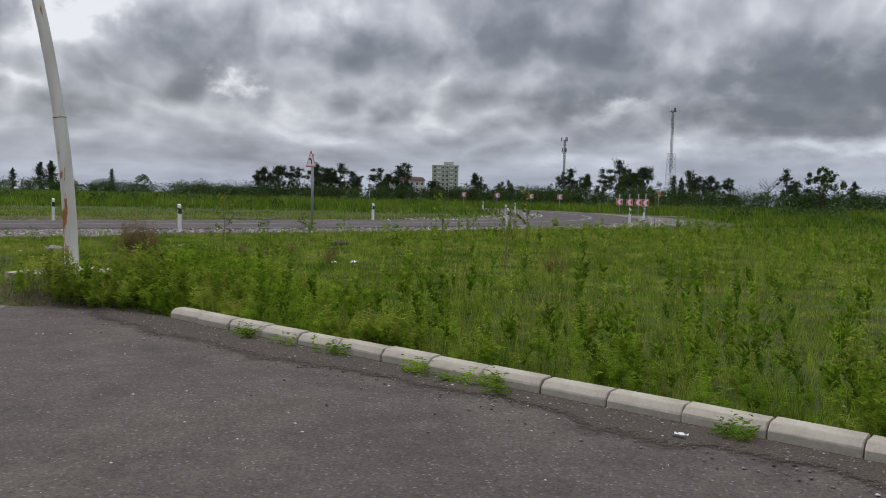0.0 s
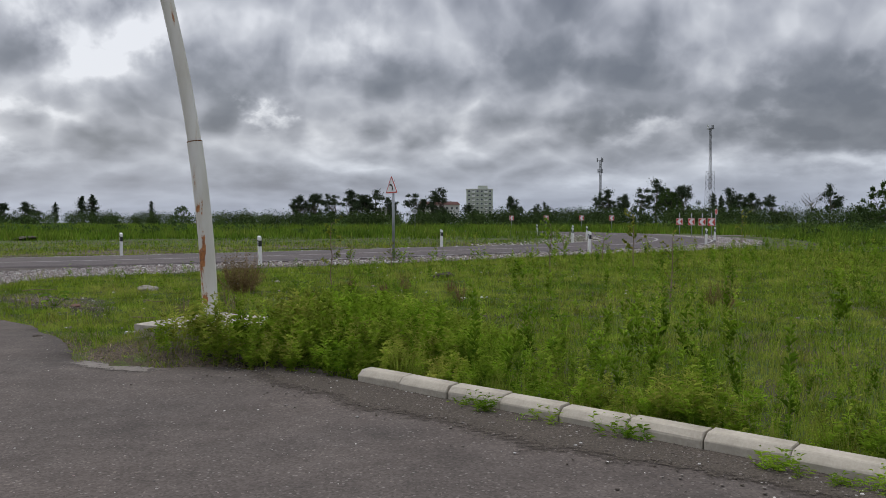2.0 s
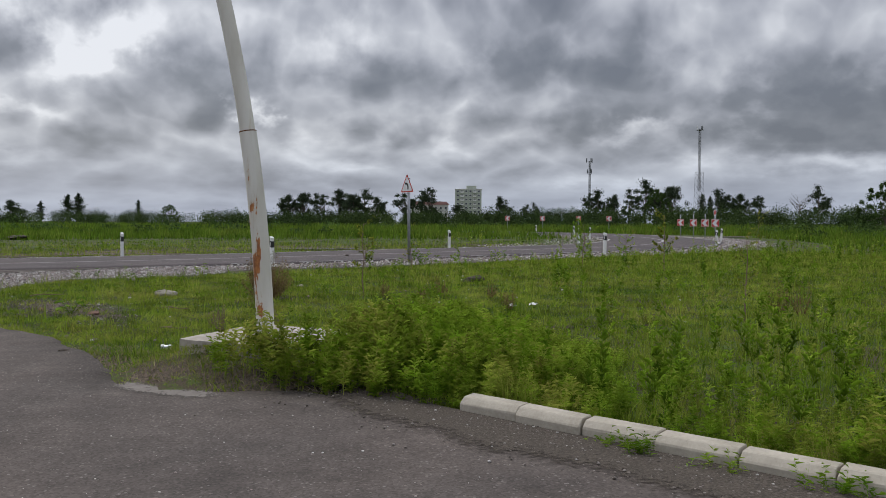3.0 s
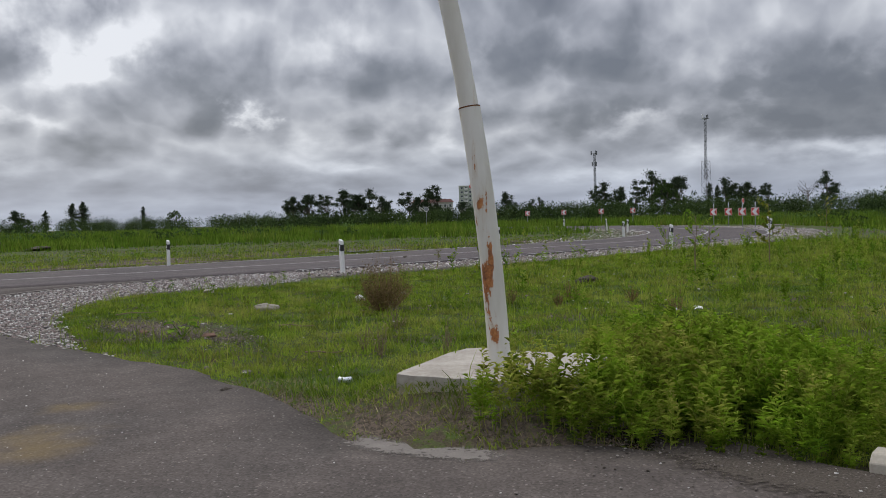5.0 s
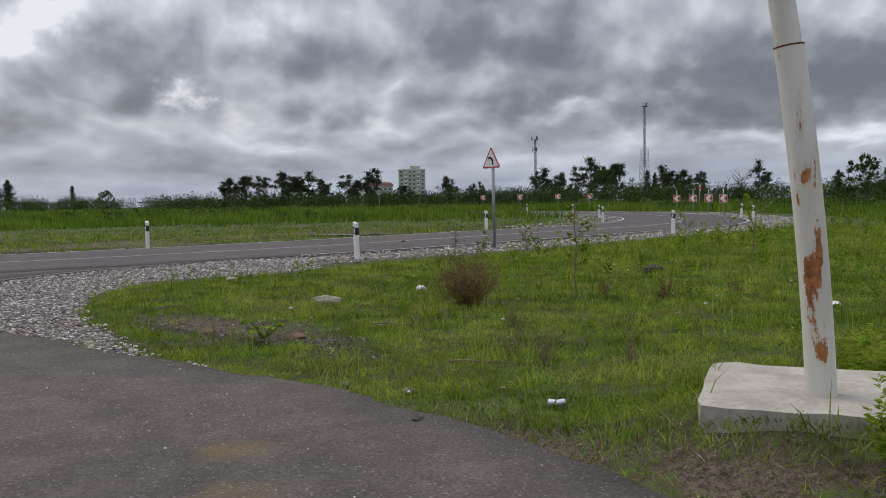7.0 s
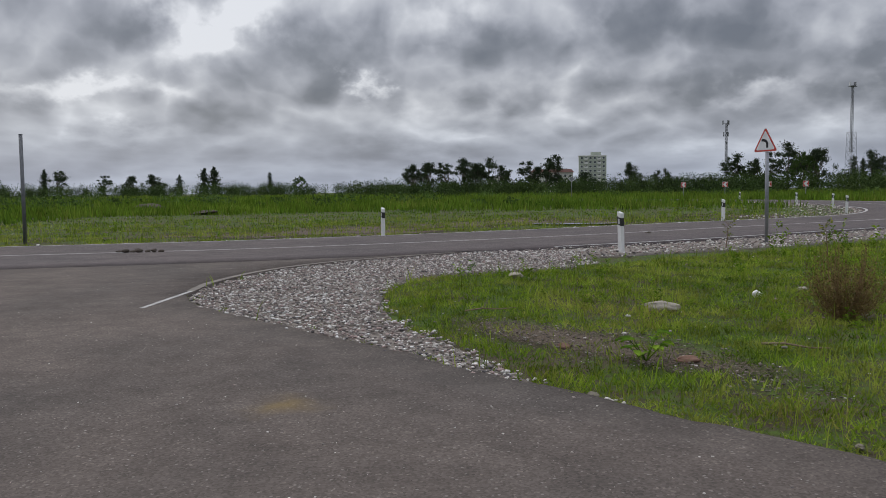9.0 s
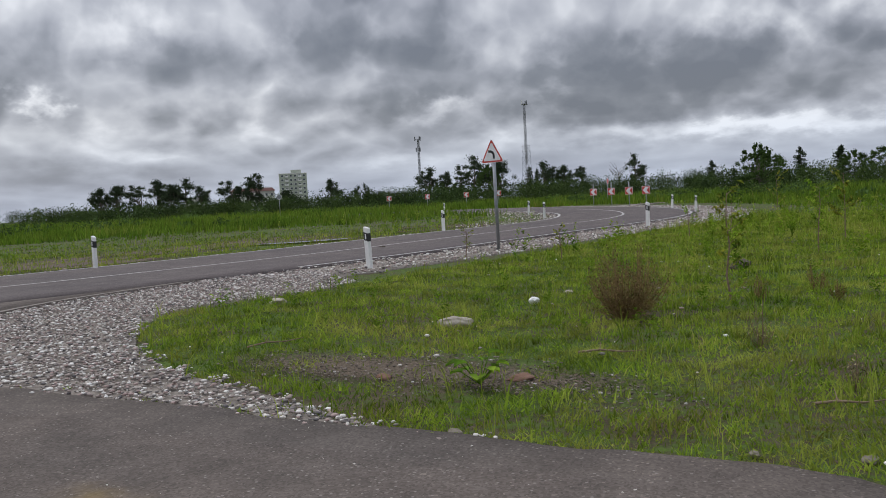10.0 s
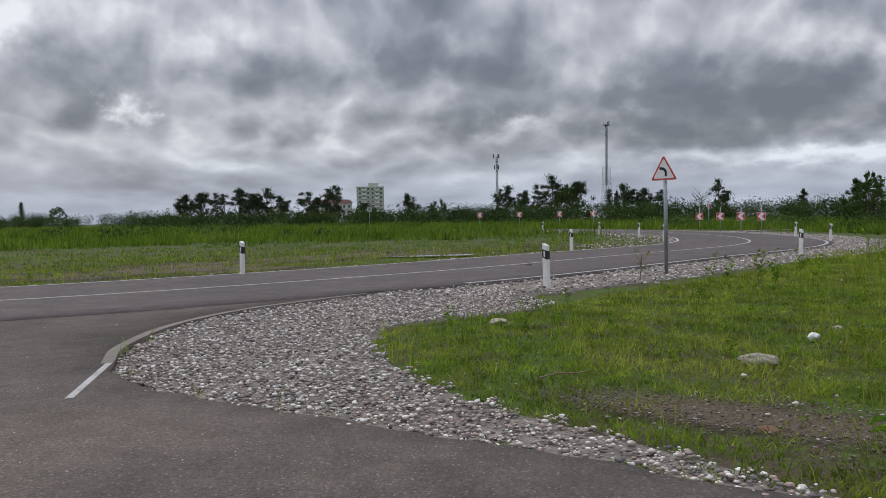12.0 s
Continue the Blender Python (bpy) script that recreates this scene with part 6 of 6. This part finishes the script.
flat_rock = stone("rock", -8.95, 18.92, (0.40, 0.19, 0.14), ROCK, "flat buff limestone rock in the grass", 1)
flat_rock.rotation_euler[2] = radians(-10)
stone("rock", -7.42, 19.95, (0.16, 0.11, 0.11), PAPER, "smooth white stone in the grass", 2)
stone("rock", -10.25, 22.4, (0.34, 0.2, 0.11), ROCK, "low pale stone near the gravel", 3)
stone("rock", -8.83, 13.64, (0.10, 0.07, 0.045), ROCK_DARK, "grey rounded stone at the asphalt edge", 4)
stone("rock", -9.25, 14.0, (0.07, 0.05, 0.035), ROCK_DARK, "small grey stone at the asphalt edge", 5)
stone("rock", -10.48, 15.2, (0.10, 0.06, 0.04), ROCK_DARK, "flat grey pebble at the asphalt edge", 6)
stone("brick_shard", -9.5, 16.25, (0.2, 0.13, 0.06), BRICK, "broken red brick piece on bare soil", 7, category="brick")
stone("brick_shard", -10.4, 16.9, (0.13, 0.09, 0.05), BRICK, "broken red brick piece on bare soil", 8, category="brick")
stone("rock", -6.6, 20.5, (0.14, 0.1, 0.06), ROCK, "small pale stone beside the dry bush", 9)
stone("clod", -8.93, 12.78, (0.14, 0.08, 0.04), DIRT, "dark dry clod at the asphalt edge", 10, 0.9, "clod")
for q, (dx, dy) in enumerate([(-0.42, 0.02), (-0.25, -0.06), (-0.1, 0.05), (0.05, -0.03), (0.2, 0.06), (0.36, 0.0), (0.5, 0.05), (-0.02, 0.13)]):
    clod = stone("clod", -18.1 + dx, 28.3 + dy, (0.16 + 0.03 * (q % 3), 0.13, 0.07 + 0.02 * (q % 2)), DIRT, "dark crumbled clod of dirt on the road", 80 + q, 0.9, "clod")
    tagged(clod, group="clods on the road")
stone("clod", -5.15, 33.7, (0.3, 0.15, 0.07), DIRT, "dark clod lying on the road", 12, 0.8, "clod")
stone("soil_heap", -24.8, 59.2, (2.6, 1.6, 0.30), DIRT, "dark low heap of soil in the meadow", 13, 0.3, "heap")
stone("soil_heap", -32.2, 72.0, (3.0, 2.0, 0.6), DIRT, "dark low heap of earth in the meadow", 14, 0.3, "heap")
stone("charred_log", -2.9, 21.35, (0.5, 0.2, 0.16), DIRT, "charred wood lying in the turf", 15, 0.35, "log")

can = thing("drink_can", pose(-7.93, 12.95, float(soil_level(-7.93, 12.95)) + 0.028, 0, 90, -15), "crushed silver drink can lying in the grass", "can")
part("body", tube([(0, 0, -0.06), (0, 0, -0.052), (0.003, 0, 0), (0, 0, 0.05), (0, 0, 0.058)], [0.022, 0.028, 0.023, 0.028, 0.023], 18), TIN, can, smooth=True)
part("rim", tube([(0, 0, 0.057), (0, 0, 0.062)], 0.024, 18), ZINC, can)


def scrap(name, x, y, sx, sy, mat, label, seed):
    r = np.random.RandomState(seed)
    g = np.linspace(-0.5, 0.5, 6)
    P = np.array([(a * sx, b * sy, 0.035 + 0.014 * math.sin(9 * a + seed) + r.uniform(-0.01, 0.01)) for a in g for b in g])
    q = [(i * 6 + j, (i + 1) * 6 + j, (i + 1) * 6 + j + 1, i * 6 + j + 1) for i in range(5) for j in range(5)]
    low_side = P - (0, 0, 0.004)
    n = len(P)
    rim = [(0, 6, n + 6, n)]
    ob = new(name, mesh_of(name, np.vstack([P, low_side]), q + [tuple(n + i for i in reversed(k)) for k in q] + rim, mat, True))
    ob.matrix_basis = pose(x, y, float(soil_level(x, y)) + 0.01, 0, 0, r.uniform(0, 360))
    return tagged(ob, label, "litter")


scrap("litter", -2.85, 16.6, 0.2, 0.11, PAPER, "crumpled white paper in the meadow", 1)
scrap("litter", -3.25, 16.45, 0.18, 0.1, PAPER, "crumpled white plastic in the meadow", 2)
scrap("litter", -1.78, 4.89, 0.14, 0.08, PAPER, "white scrap at the kerb's foot", 3)


def stick(points, r0, label):
    pts = [(px, py, float(soil_level(px, py)) + pz) for px, py, pz in points]
    ob = thing("stick", pose(*pts[0]), label, "stick")
    rel = [tuple(np.subtract(p, pts[0])) for p in pts]
    part("twig", tube(rel, [r0, r0 * 0.9, r0 * 0.7, r0 * 0.4][:len(pts)], 7), TWIG, ob)
    mid = rel[1]
    part("side_twig", tube([mid, (mid[0] + 0.06, mid[1] + 0.08, mid[2] + 0.05)], [r0 * 0.5, r0 * 0.2], 5), TWIG, ob)


stick([(-8.66, 16.8, 0.03), (-8.5, 16.7, 0.05), (-8.35, 16.55, 0.04), (-8.2, 16.47, 0.05)], 0.011, "dry grey stick lying in the grass")
stick([(-8.29, 14.54, 0.03), (-8.15, 14.48, 0.04), (-8.05, 14.37, 0.04), (-7.9, 14.32, 0.05)], 0.010, "forked dry stick lying in the grass")
stick([(-11.2, 18.9, 0.03), (-11.0, 18.95, 0.05), (-10.8, 18.95, 0.04), (-10.6, 19.05, 0.04)], 0.010, "thin dry stick near the gravel")
